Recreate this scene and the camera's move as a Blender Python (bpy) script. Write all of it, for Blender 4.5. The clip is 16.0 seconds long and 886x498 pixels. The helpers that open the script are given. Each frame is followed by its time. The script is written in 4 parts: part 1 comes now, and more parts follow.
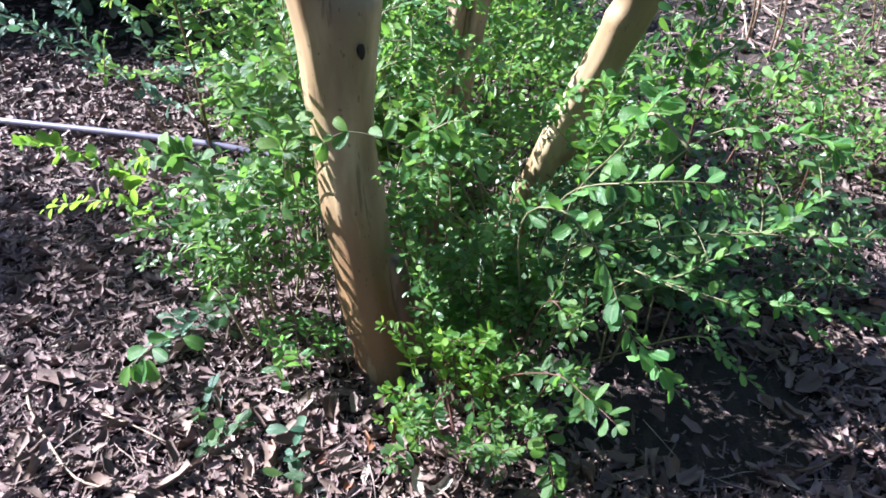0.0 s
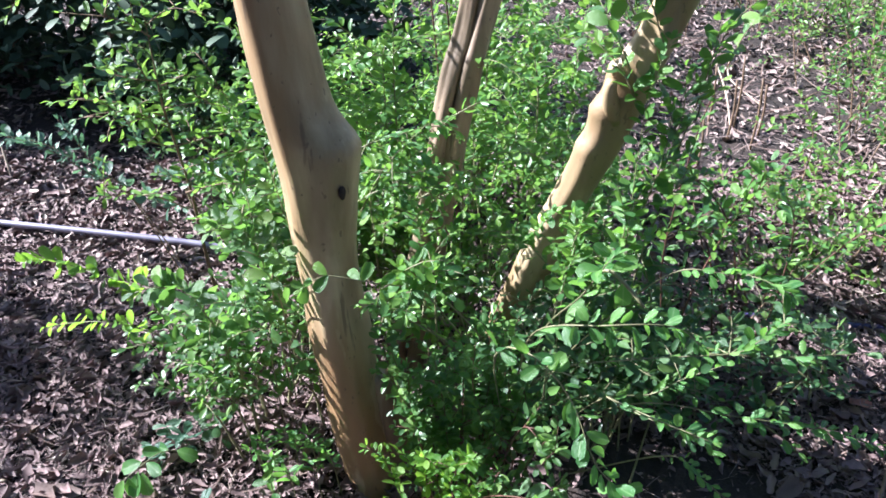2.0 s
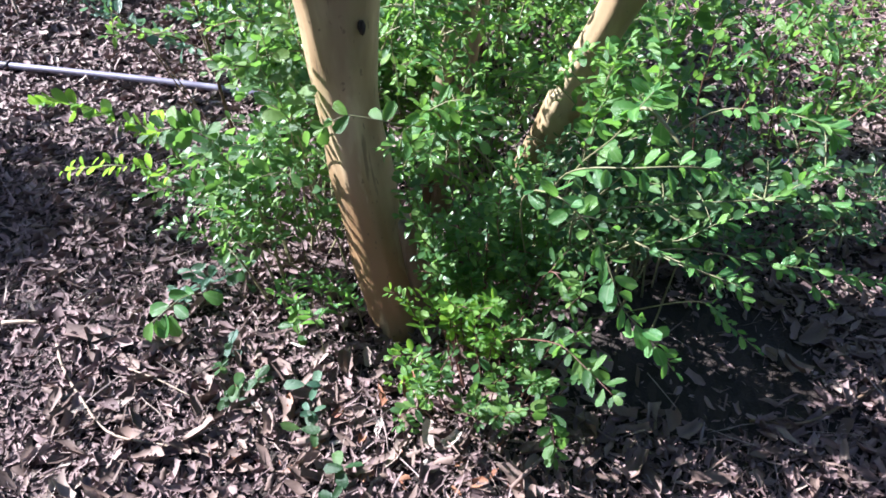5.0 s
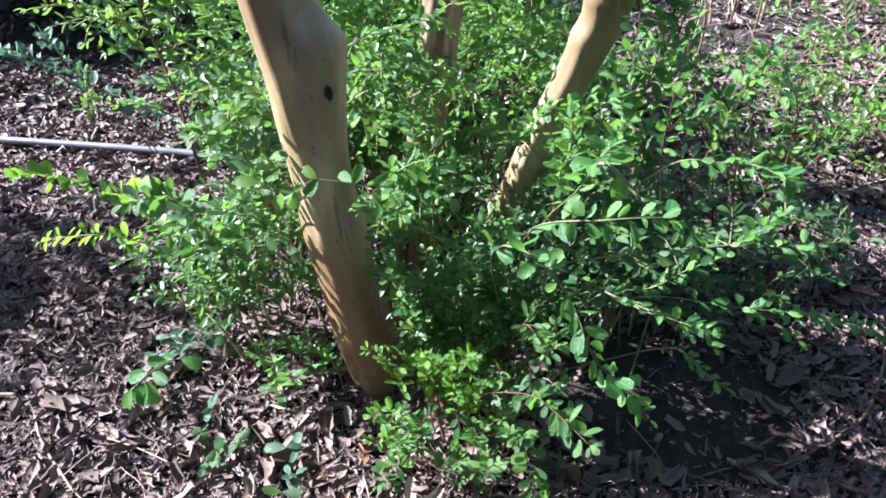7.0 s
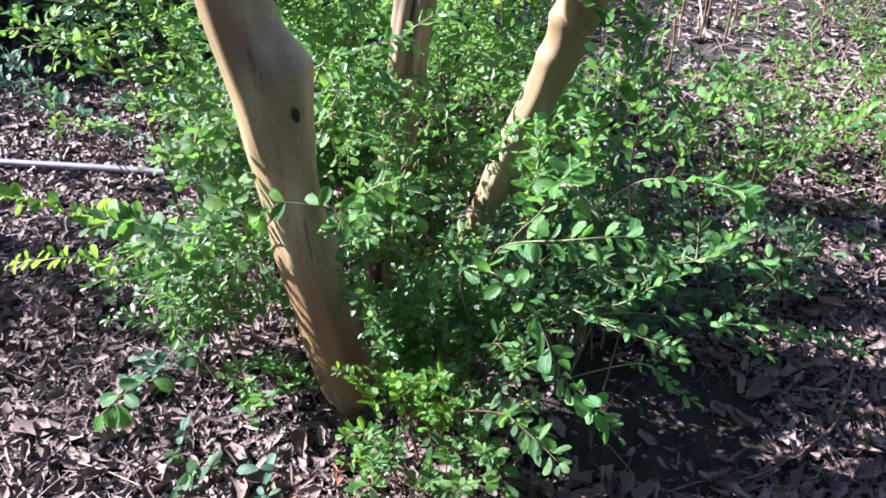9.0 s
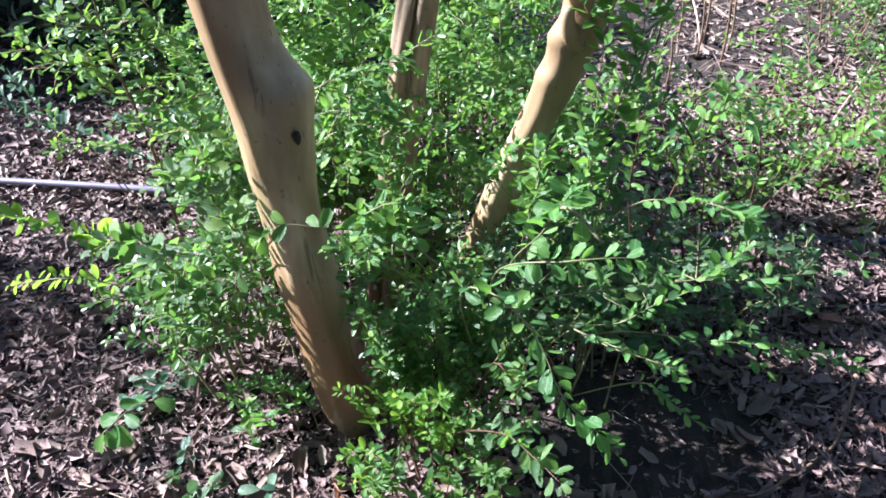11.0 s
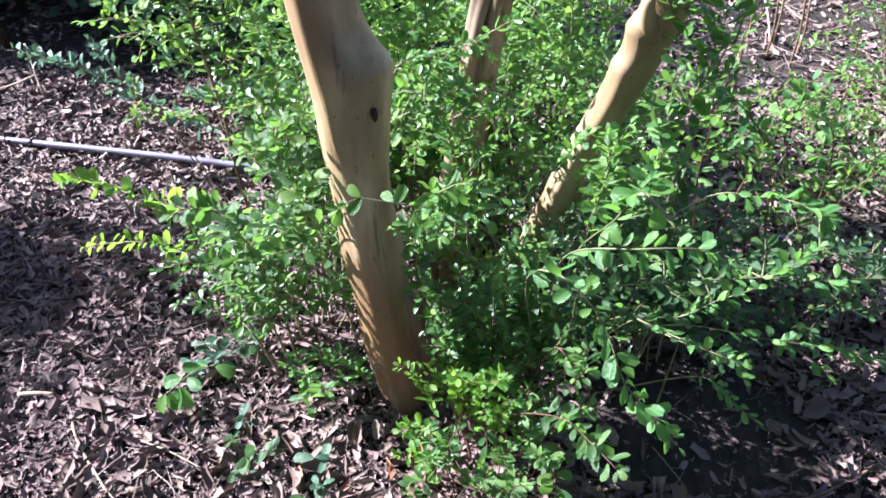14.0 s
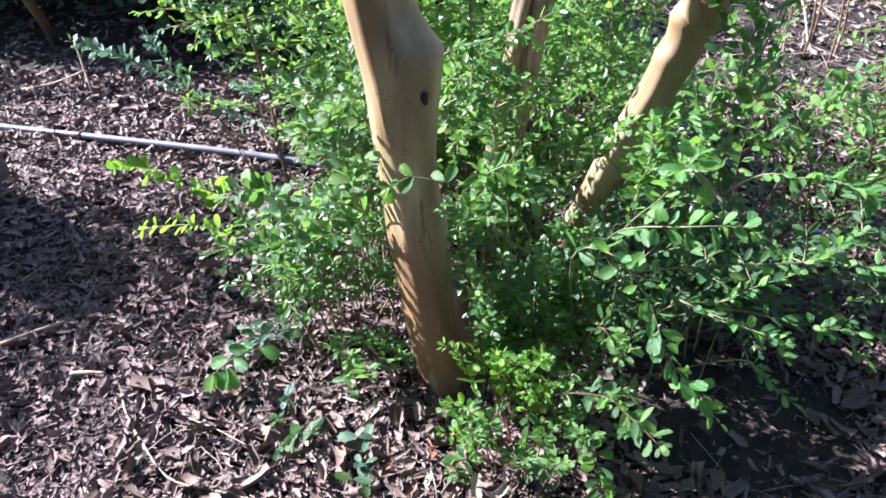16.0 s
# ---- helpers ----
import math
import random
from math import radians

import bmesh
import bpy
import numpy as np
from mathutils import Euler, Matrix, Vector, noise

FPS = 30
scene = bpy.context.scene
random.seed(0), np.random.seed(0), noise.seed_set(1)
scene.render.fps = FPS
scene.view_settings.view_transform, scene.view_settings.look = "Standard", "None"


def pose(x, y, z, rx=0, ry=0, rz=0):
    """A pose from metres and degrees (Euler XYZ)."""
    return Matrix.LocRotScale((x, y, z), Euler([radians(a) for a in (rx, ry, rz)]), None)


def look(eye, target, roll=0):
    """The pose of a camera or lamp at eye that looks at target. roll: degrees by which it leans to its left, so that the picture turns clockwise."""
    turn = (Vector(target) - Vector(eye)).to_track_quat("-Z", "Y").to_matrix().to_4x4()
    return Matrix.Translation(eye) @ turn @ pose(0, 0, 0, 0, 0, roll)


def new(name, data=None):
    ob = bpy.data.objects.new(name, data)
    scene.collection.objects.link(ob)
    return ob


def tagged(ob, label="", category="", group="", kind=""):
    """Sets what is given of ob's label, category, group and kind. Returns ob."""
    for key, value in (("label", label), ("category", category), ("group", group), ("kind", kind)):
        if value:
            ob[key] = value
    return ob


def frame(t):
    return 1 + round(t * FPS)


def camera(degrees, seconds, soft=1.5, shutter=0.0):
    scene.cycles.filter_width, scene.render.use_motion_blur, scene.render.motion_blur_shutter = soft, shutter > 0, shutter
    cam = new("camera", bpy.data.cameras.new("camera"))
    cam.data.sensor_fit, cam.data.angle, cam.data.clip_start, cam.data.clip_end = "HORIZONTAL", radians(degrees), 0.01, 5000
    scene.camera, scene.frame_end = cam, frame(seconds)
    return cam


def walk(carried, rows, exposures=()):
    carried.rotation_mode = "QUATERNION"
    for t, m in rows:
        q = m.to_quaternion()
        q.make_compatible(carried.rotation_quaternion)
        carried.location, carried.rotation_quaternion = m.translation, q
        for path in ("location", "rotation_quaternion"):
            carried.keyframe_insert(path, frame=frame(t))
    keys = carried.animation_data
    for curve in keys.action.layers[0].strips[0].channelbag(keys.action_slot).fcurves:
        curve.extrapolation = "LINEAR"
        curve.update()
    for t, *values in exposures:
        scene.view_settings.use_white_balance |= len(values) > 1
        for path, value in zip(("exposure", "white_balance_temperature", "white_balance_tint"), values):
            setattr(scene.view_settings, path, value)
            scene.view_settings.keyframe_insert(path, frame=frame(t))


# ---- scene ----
cam = camera(56.0, 16.0, soft=1.7)
PATH = [
    (0, (0.26, 0.155, 1.471), (0.112, 1.743, 0.264), -0.6),
    (0.5, (0.265, 0.173, 1.5), (0.105, 1.778, 0.317), -1.2),
    (1, (0.286, 0.173, 1.532), (0.124, 1.797, 0.376), -2.0),
    (1.5, (0.315, 0.178, 1.594), (0.157, 1.848, 0.503), -2.0),
    (2, (0.314, 0.179, 1.621), (0.145, 1.844, 0.527), -1.7),
    (2.5, (0.312, 0.187, 1.633), (0.133, 1.802, 0.467), -1.8),
    (3, (0.331, 0.199, 1.613), (0.141, 1.736, 0.348), -3.3),
    (3.5, (0.334, 0.198, 1.582), (0.136, 1.687, 0.261), -3.9),
    (3.7, (0.322, 0.194, 1.579), (0.123, 1.671, 0.246), -3.5),
    (5.8, (0.301, 0.217, 1.581), (0.095, 1.652, 0.203), -3.0),
    (6, (0.307, 0.216, 1.584), (0.098, 1.674, 0.231), -3.5),
    (6.5, (0.324, 0.203, 1.616), (0.137, 1.732, 0.34), -3.8),
    (7, (0.327, 0.2, 1.6), (0.154, 1.726, 0.319), -4.1),
    (7.5, (0.344, 0.2, 1.607), (0.199, 1.737, 0.336), -3.9),
    (8, (0.351, 0.195, 1.616), (0.222, 1.74, 0.352), -3.8),
    (10.3, (0.351, 0.22, 1.615), (0.223, 1.767, 0.355), -3.7),
    (10.5, (0.348, 0.219, 1.622), (0.231, 1.772, 0.367), -3.7),
    (11, (0.349, 0.21, 1.629), (0.223, 1.776, 0.391), -3.9),
    (11.5, (0.333, 0.198, 1.628), (0.184, 1.777, 0.41), -2.8),
    (12, (0.311, 0.176, 1.629), (0.145, 1.769, 0.431), -1.8),
    (12.5, (0.315, 0.168, 1.631), (0.13, 1.744, 0.414), -2.2),
    (13, (0.33, 0.179, 1.623), (0.132, 1.721, 0.366), -3.3),
    (13.5, (0.333, 0.179, 1.628), (0.135, 1.728, 0.378), -3.3),
    (14, (0.306, 0.178, 1.629), (0.076, 1.723, 0.38), -3.1),
    (14.5, (0.307, 0.172, 1.631), (0.07, 1.725, 0.394), -2.9),
    (15, (0.303, 0.154, 1.628), (0.077, 1.709, 0.391), -2.3),
    (15.5, (0.301, 0.124, 1.603), (0.071, 1.65, 0.331), -2.7),
    (16, (0.275, 0.108, 1.617), (-0.018, 1.656, 0.385), -3.8),
]
walk(cam, [(t, look(eye, target, roll)) for t, eye, target, roll in PATH], [
    (0.0, 2.26, 5650, 14), (1.0, 2.26, 5650, 14), (2.5, 2.23, 5720, 15), (3.5, 2.20, 5780, 16), (6.0, 2.20, 5650, 13), (6.75, 2.24, 5630, 12), (8.0, 2.26, 5690, 14),
    (10.5, 2.25, 5700, 15), (12.5, 2.28, 5740, 16), (13.5, 2.41, 5740, 17), (14.5, 2.34, 5720, 16), (16.0, 2.32, 5720, 15)])

# ---- light: sun from the left, open sky ----
SUN_AZ, SUN_EL = -77.0, 38.0
to_sun = Vector((math.sin(radians(SUN_AZ)) * math.cos(radians(SUN_EL)), math.cos(radians(SUN_AZ)) * math.cos(radians(SUN_EL)), math.sin(radians(SUN_EL))))
world = bpy.data.worlds.new("sky")
scene.world = world
world.use_nodes = True
wn = world.node_tree.nodes
sky = wn.new("ShaderNodeTexSky")
sky.sky_type, sky.sun_disc = "NISHITA", False
sky.sun_elevation, sky.sun_rotation = radians(SUN_EL), radians(SUN_AZ % 360)
wn["Background"].inputs[1].default_value = 0.056
world.node_tree.links.new(sky.outputs[0], wn["Background"].inputs[0])
lamp = bpy.data.lights.new("sun", "SUN")
lamp.energy, lamp.angle, lamp.color = 4.75, radians(0.55), (1.0, 0.96, 0.90)
sun = new("sun", lamp)
sun.matrix_world = look(to_sun * 20, (0, 0, 0))


# ---- materials ----
def shader(name):
    m = bpy.data.materials.new(name)
    m.use_nodes = True
    nt = m.node_tree
    return m, nt, nt.nodes["Principled BSDF"]


def node(nt, kind, **inputs):
    n = nt.nodes.new(kind)
    for k, v in inputs.items():
        n.inputs[k].default_value = v
    return n


def ramp(nt, source, stops):
    r = nt.nodes.new("ShaderNodeValToRGB")
    el = r.color_ramp.elements
    while len(el) < len(stops):
        el.new(0.5)
    for e, (p, c) in zip(el, stops):
        e.position, e.color = p, (*c, 1)
    nt.links.new(source, r.inputs[0])
    return r.outputs[0]


def mixed(nt, fac, a, b, mode="MIX"):
    n = nt.nodes.new("ShaderNodeMix")
    n.data_type, n.blend_type = "RGBA", mode
    for sock, v in ((n.inputs[0], fac), (n.inputs[6], a), (n.inputs[7], b)):
        if hasattr(v, "node"):
            nt.links.new(v, sock)
        else:
            sock.default_value = v if isinstance(v, float) else (*v, 1)
    return n.outputs[2]


def maths(nt, op, a, b=0.0):
    n = nt.nodes.new("ShaderNodeMath")
    n.operation = op
    for sock, v in ((n.inputs[0], a), (n.inputs[1], b)):
        if hasattr(v, "node"):
            nt.links.new(v, sock)
        else:
            sock.default_value = v
    return n.outputs[0]


def noise_of(nt, scale, detail=3.0, stretch=None, space="Object"):
    co = nt.nodes.new("ShaderNodeTexCoord")
    out = co.outputs[space]
    if stretch:
        mp = nt.nodes.new("ShaderNodeMapping")
        mp.inputs["Scale"].default_value = stretch
        nt.links.new(out, mp.inputs[0])
        out = mp.outputs[0]
    n = node(nt, "ShaderNodeTexNoise", Scale=scale, Detail=detail)
    nt.links.new(out, n.inputs["Vector"])
    return n.outputs["Fac"]


def bumped(nt, bsdf, height, strength, distance):
    b = node(nt, "ShaderNodeBump", Strength=strength, Distance=distance)
    nt.links.new(height, b.inputs["Height"])
    nt.links.new(b.outputs[0], bsdf.inputs["Normal"])


def chance(nt):
    """A random number for each leaf or chip, whether it is an object or an island of a joined mesh."""
    a = nt.nodes.new("ShaderNodeObjectInfo").outputs["Random"]
    b = nt.nodes.new("ShaderNodeNewGeometry").outputs["Random Per Island"]
    return maths(nt, "FRACT", maths(nt, "ADD", a, b))


def leaf_material(name, stops, glow, through_it=0.4, rough=0.38, rib=False):
    m, nt, p = shader(name)
    base = ramp(nt, chance(nt), stops)
    if rib:
        # a paler midrib and faint side veins, for leaves that are objects of their own
        axes = nt.nodes.new("ShaderNodeSeparateXYZ")
        nt.links.new(nt.nodes.new("ShaderNodeTexCoord").outputs["Object"], axes.inputs[0])
        across = maths(nt, "ABSOLUTE", axes.outputs[1])
        mid = ramp(nt, across, [(0.0, (0.55, 0.55, 0.55)), (0.022, (0.3, 0.3, 0.3)), (0.045, (0, 0, 0))])
        base = mixed(nt, mid, base, (0.24, 0.36, 0.16))
        side = maths(nt, "SINE", maths(nt, "MULTIPLY", maths(nt, "SUBTRACT", axes.outputs[0], across), 48.0))
        base = mixed(nt, ramp(nt, side, [(0.80, (0, 0, 0)), (1.0, (0.14, 0.14, 0.14))]), base, (0.24, 0.36, 0.16))
    blotch = noise_of(nt, 90.0, 2.0)
    base = mixed(nt, maths(nt, "MULTIPLY", blotch, 0.35), base, (0.03, 0.085, 0.02))
    nt.links.new(base, p.inputs["Base Color"])
    p.inputs["Roughness"].default_value = rough
    p.inputs["Specular IOR Level"].default_value = 0.36
    t = nt.nodes.new("ShaderNodeBsdfTranslucent")
    nt.links.new(mixed(nt, 0.55, base, glow), t.inputs[0])
    mx = nt.nodes.new("ShaderNodeMixShader")
    mx.inputs[0].default_value = through_it
    nt.links.new(p.outputs[0], mx.inputs[1])
    nt.links.new(t.outputs[0], mx.inputs[2])
    nt.links.new(mx.outputs[0], nt.nodes["Material Output"].inputs[0])
    bumped(nt, p, noise_of(nt, 110.0, 2.0), 0.35, 0.002)
    return m


LEAF = leaf_material("leaf_green", [(0.0, (0.025, 0.062, 0.032)), (0.5, (0.043, 0.097, 0.042)), (0.85, (0.080, 0.155, 0.056)), (1.0, (0.155, 0.25, 0.074))], (0.22, 0.42, 0.09), 0.34, 0.36)
LEAF_YOUNG = leaf_material("leaf_young", [(0.0, (0.038, 0.108, 0.040)), (0.5, (0.088, 0.200, 0.050)), (1.0, (0.18, 0.315, 0.062))], (0.31, 0.62, 0.07), 0.38, 0.31)
LEAF_FRESH = leaf_material("leaf_fresh", [(0.0, (0.044, 0.135, 0.048)), (0.5, (0.090, 0.225, 0.060)), (1.0, (0.165, 0.32, 0.078))], (0.30, 0.66, 0.08), 0.38, 0.27, True)
LEAF_BLUE = leaf_material("leaf_blue_green", [(0.0, (0.045, 0.100, 0.075)), (0.6, (0.085, 0.165, 0.115)), (1.0, (0.15, 0.24, 0.16))], (0.16, 0.34, 0.14), 0.32, 0.34)
# brighter, more translucent green: sunlight put into the colour of lit shoots
LEAF_SUNLIT = leaf_material("leaf_sunlit", [(0.0, (0.060, 0.165, 0.036)), (0.6, (0.125, 0.270, 0.046)), (1.0, (0.21, 0.36, 0.060))], (0.46, 0.80, 0.07), 0.52, 0.32)
LEAF_MIXED = leaf_material("leaf_mixed", [(0.0, (0.030, 0.074, 0.032)), (0.4, (0.055, 0.122, 0.044)), (0.75, (0.108, 0.208, 0.066)), (1.0, (0.20, 0.31, 0.092))], (0.28, 0.58, 0.08), 0.42, 0.36)
LEAF_LIME = leaf_material("leaf_lime", [(0.0, (0.051, 0.142, 0.040)), (0.5, (0.104, 0.228, 0.050)), (1.0, (0.20, 0.335, 0.064))], (0.34, 0.58, 0.08), 0.44, 0.36)
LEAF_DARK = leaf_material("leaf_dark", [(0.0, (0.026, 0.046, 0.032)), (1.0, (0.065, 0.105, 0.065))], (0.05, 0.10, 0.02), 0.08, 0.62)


def stem_material(name, a, b, rough=0.6):
    m, nt, p = shader(name)
    nt.links.new(ramp(nt, noise_of(nt, 60.0, 3.0), [(0.3, a), (0.7, b)]), p.inputs["Base Color"])
    p.inputs["Roughness"].default_value = rough
    return m


STEM = stem_material("stem_olive", (0.13, 0.14, 0.06), (0.22, 0.20, 0.11))
STEM_BROWN = stem_material("stem_brown", (0.10, 0.065, 0.04), (0.19, 0.12, 0.075), 0.75)
STEM_RED = stem_material("stem_reddish", (0.07, 0.030, 0.022), (0.13, 0.06, 0.04), 0.6)
TWIG = stem_material("twig_dry", (0.30, 0.22, 0.16), (0.46, 0.37, 0.28), 0.8)


def bark_material(name, tan, pale, dark, rust, olive):
    """Smooth bark: soft vertical streaks, shed patches, specks, and older rusty bark low on the stem."""
    m, nt, p = shader(name)
    streak = noise_of(nt, 15.0, 4.0, (1.0, 1.0, 0.16))
    base = mixed(nt, ramp(nt, streak, [(0.34, (0, 0, 0)), (0.66, (1, 1, 1))]), tan, pale)
    axes = nt.nodes.new("ShaderNodeSeparateXYZ")
    nt.links.new(nt.nodes.new("ShaderNodeTexCoord").outputs["Object"], axes.inputs[0])
    old = maths(nt, "ADD", axes.outputs[2], maths(nt, "MULTIPLY", noise_of(nt, 6.0, 4.0, (1.0, 1.0, 0.3)), 0.9))
    base = mixed(nt, ramp(nt, old, [(0.70, (0.92, 0.92, 0.92)), (1.28, (0.12, 0.12, 0.12))]), base, rust)
    patch = noise_of(nt, 9.0, 4.0, (1.0, 1.0, 0.38))
    base = mixed(nt, ramp(nt, patch, [(0.46, (0, 0, 0)), (0.60, (0.7, 0.7, 0.7))]), base, olive)
    flake = noise_of(nt, 15.0, 5.0, (1.0, 1.0, 0.22))
    base = mixed(nt, ramp(nt, flake, [(0.60, (0, 0, 0)), (0.63, (0.35, 0.35, 0.35)), (0.72, (0.2, 0.2, 0.2))]), base, pale)
    speck = noise_of(nt, 85.0, 3.0, (1.0, 1.0, 0.55))
    base = mixed(nt, ramp(nt, speck, [(0.66, (0, 0, 0)), (0.71, (0.6, 0.6, 0.6))]), base, dark)
    scar = noise_of(nt, 34.0, 4.0, (1.0, 1.0, 0.13))
    base = mixed(nt, ramp(nt, scar, [(0.65, (0, 0, 0)), (0.69, (0.6, 0.6, 0.6))]), base, dark)
    nt.links.new(base, p.inputs["Base Color"])
    nt.links.new(ramp(nt, streak, [(0.3, (0.55, 0.55, 0.55)), (0.7, (0.38, 0.38, 0.38))]), p.inputs["Roughness"])
    h = maths(nt, "ADD", noise_of(nt, 22.0, 5.0, (1.0, 1.0, 0.16)), maths(nt, "MULTIPLY", noise_of(nt, 120.0, 3.0), 0.35))
    h = maths(nt, "ADD", h, maths(nt, "MULTIPLY", flake, 0.8))
    bumped(nt, p, h, 0.25, 0.006)
    return m


BARK = bark_material("smooth_bark", (0.270, 0.178, 0.092), (0.50, 0.405, 0.258), (0.09, 0.062, 0.041), (0.240, 0.138, 0.066), (0.190, 0.136, 0.074))
BARK_BROWN = bark_material("brown_bark", (0.165, 0.112, 0.074), (0.34, 0.265, 0.185), (0.06, 0.042, 0.03), (0.165, 0.098, 0.058), (0.10, 0.075, 0.048))
BARK_DARK = bark_material("rough_bark", (0.075, 0.06, 0.052), (0.11, 0.09, 0.078), (0.035, 0.028, 0.024), (0.06, 0.05, 0.042), (0.05, 0.045, 0.035))
HOLE = stem_material("knot_hole", (0.012, 0.009, 0.007), (0.03, 0.02, 0.015), 0.9)


def litter_material(name, stops, rough=0.72):
    m, nt, p = shader(name)
    base = ramp(nt, chance(nt), stops)
    grain = noise_of(nt, 110.0, 3.0, (1.0, 0.35, 1.0))
    base = mixed(nt, maths(nt, "MULTIPLY", grain, 0.7), base, (0.08, 0.05, 0.04))
    nt.links.new(base, p.inputs["Base Color"])
    p.inputs["Roughness"].default_value = rough
    bumped(nt, p, noise_of(nt, 240.0, 2.0), 0.4, 0.001)
    return m


CHIP = litter_material("mulch_chip", [(0.0, (0.096, 0.062, 0.064)), (0.3, (0.188, 0.123, 0.123)), (0.6, (0.255, 0.172, 0.170)), (0.85, (0.300, 0.213, 0.208)), (1.0, (0.375, 0.285, 0.270))], 0.76)
DEAD_LEAF = litter_material("dry_leaf", [(0.0, (0.11, 0.069, 0.055)), (0.5, (0.190, 0.126, 0.102)), (0.85, (0.255, 0.182, 0.150)), (1.0, (0.36, 0.28, 0.235))], 0.72)
CHIP_PALE = litter_material("pale_litter", [(0.0, (0.11, 0.076, 0.073)), (0.3, (0.225, 0.160, 0.152)), (0.65, (0.325, 0.243, 0.229)), (0.9, (0.42, 0.335, 0.305)), (1.0, (0.55, 0.46, 0.395))], 0.7)

SOIL, nt, p = shader("mulch_soil")
cell = node(nt, "ShaderNodeTexVoronoi", Scale=55.0)
co = nt.nodes.new("ShaderNodeTexCoord")
warp = nt.nodes.new("ShaderNodeMapping")
warp.inputs["Scale"].default_value = (1.0, 0.45, 1.0)
nt.links.new(co.outputs["Object"], warp.inputs[0])
nt.links.new(warp.outputs[0], cell.inputs["Vector"])
split = nt.nodes.new("ShaderNodeSeparateColor")
nt.links.new(cell.outputs["Color"], split.inputs[0])
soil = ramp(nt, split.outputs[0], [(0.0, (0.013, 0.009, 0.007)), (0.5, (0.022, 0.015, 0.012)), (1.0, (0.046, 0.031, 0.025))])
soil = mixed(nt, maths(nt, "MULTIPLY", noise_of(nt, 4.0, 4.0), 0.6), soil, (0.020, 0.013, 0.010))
nt.links.new(soil, p.inputs["Base Color"])
p.inputs["Roughness"].default_value = 0.9
bumped(nt, p, maths(nt, "ADD", split.outputs[1], noise_of(nt, 160.0, 3.0)), 0.8, 0.008)

PIPE, nt, p = shader("lilac_pipe")
nt.links.new(ramp(nt, noise_of(nt, 14.0, 4.0), [(0.3, (0.13, 0.12, 0.17)), (0.7, (0.22, 0.21, 0.27))]), p.inputs["Base Color"])
p.inputs["Roughness"].default_value = 0.32
BLACK_HOSE = stem_material("black_hose", (0.012, 0.012, 0.018), (0.03, 0.028, 0.04), 0.45)
# darker violet copy of the pipe colour, with the shrubs' shade put in
PIPE_SHADED, nt, p = shader("shaded_pipe")
nt.links.new(ramp(nt, noise_of(nt, 14.0, 4.0), [(0.3, (0.04, 0.034, 0.11)), (0.7, (0.075, 0.065, 0.18))]), p.inputs["Base Color"])
p.inputs["Roughness"].default_value = 0.4


# ---- mesh tools ----
def mesh_from(name, verts, faces, material, smooth=True):
    me = bpy.data.meshes.new(name)
    me.from_pydata([tuple(v) for v in verts], [], faces)
    me.materials.append(material)
    if smooth:
        me.polygons.foreach_set("use_smooth", [True] * len(me.polygons))
    me.update()
    return me


def joined(name, templates, mats, material):
    """Many small pieces in one mesh: templates are (verts, tris) arrays, mats are (kind, 4x4) pairs."""
    vs, fs, base = [], [], 0
    for k, (v, f) in enumerate(templates):
        ms = [np.array(m, dtype=float) for kind, m in mats if kind == k]
        if not ms:
            continue
        ms = np.stack(ms)
        out = np.einsum("nij,vj->nvi", ms[:, :3, :3], v) + ms[:, None, :3, 3]
        n = len(ms)
        fs.append((f[None] + (np.arange(n) * len(v))[:, None, None] + base).reshape(-1, 3))
        vs.append(out.reshape(-1, 3))
        base += n * len(v)
    me = bpy.data.meshes.new(name)
    if base:
        v, f = np.concatenate(vs), np.concatenate(fs)
        me.vertices.add(len(v))
        me.vertices.foreach_set("co", v.ravel())
        me.loops.add(f.size)
        me.loops.foreach_set("vertex_index", f.ravel().astype(np.int32))
        me.polygons.add(len(f))
        me.polygons.foreach_set("loop_start", np.arange(0, f.size, 3, dtype=np.int32))
        me.polygons.foreach_set("use_smooth", np.ones(len(f), dtype=bool))
        me.update(calc_edges=True)
    me.materials.append(material)
    return me


def child(name, me, parent, label="", kind=""):
    ob = new(name, me)
    ob.parent = parent
    return tagged(ob, label, kind=kind)


def thing(name, label, category, place=(0, 0, 0), group="", kind=""):
    ob = new(name)
    ob.location = place
    ob.empty_display_size = 0.05
    return tagged(ob, label, category, group, kind)


def curve_points(pts, n):
    """A smooth line through a few points."""
    p = [Vector(q) for q in pts]
    p = [p[0] * 2 - p[1]] + p + [p[-1] * 2 - p[-2]]
    out = []
    for i in range(n + 1):
        s = i / n * (len(p) - 3)
        k = min(int(s), len(p) - 4)
        u = s - k
        a, b, c, d = p[k:k + 4]
        out.append(0.5 * (2 * b + (c - a) * u + (2 * a - 5 * b + 4 * c - d) * u * u + (3 * b - a - 3 * c + d) * u ** 3))
    return out


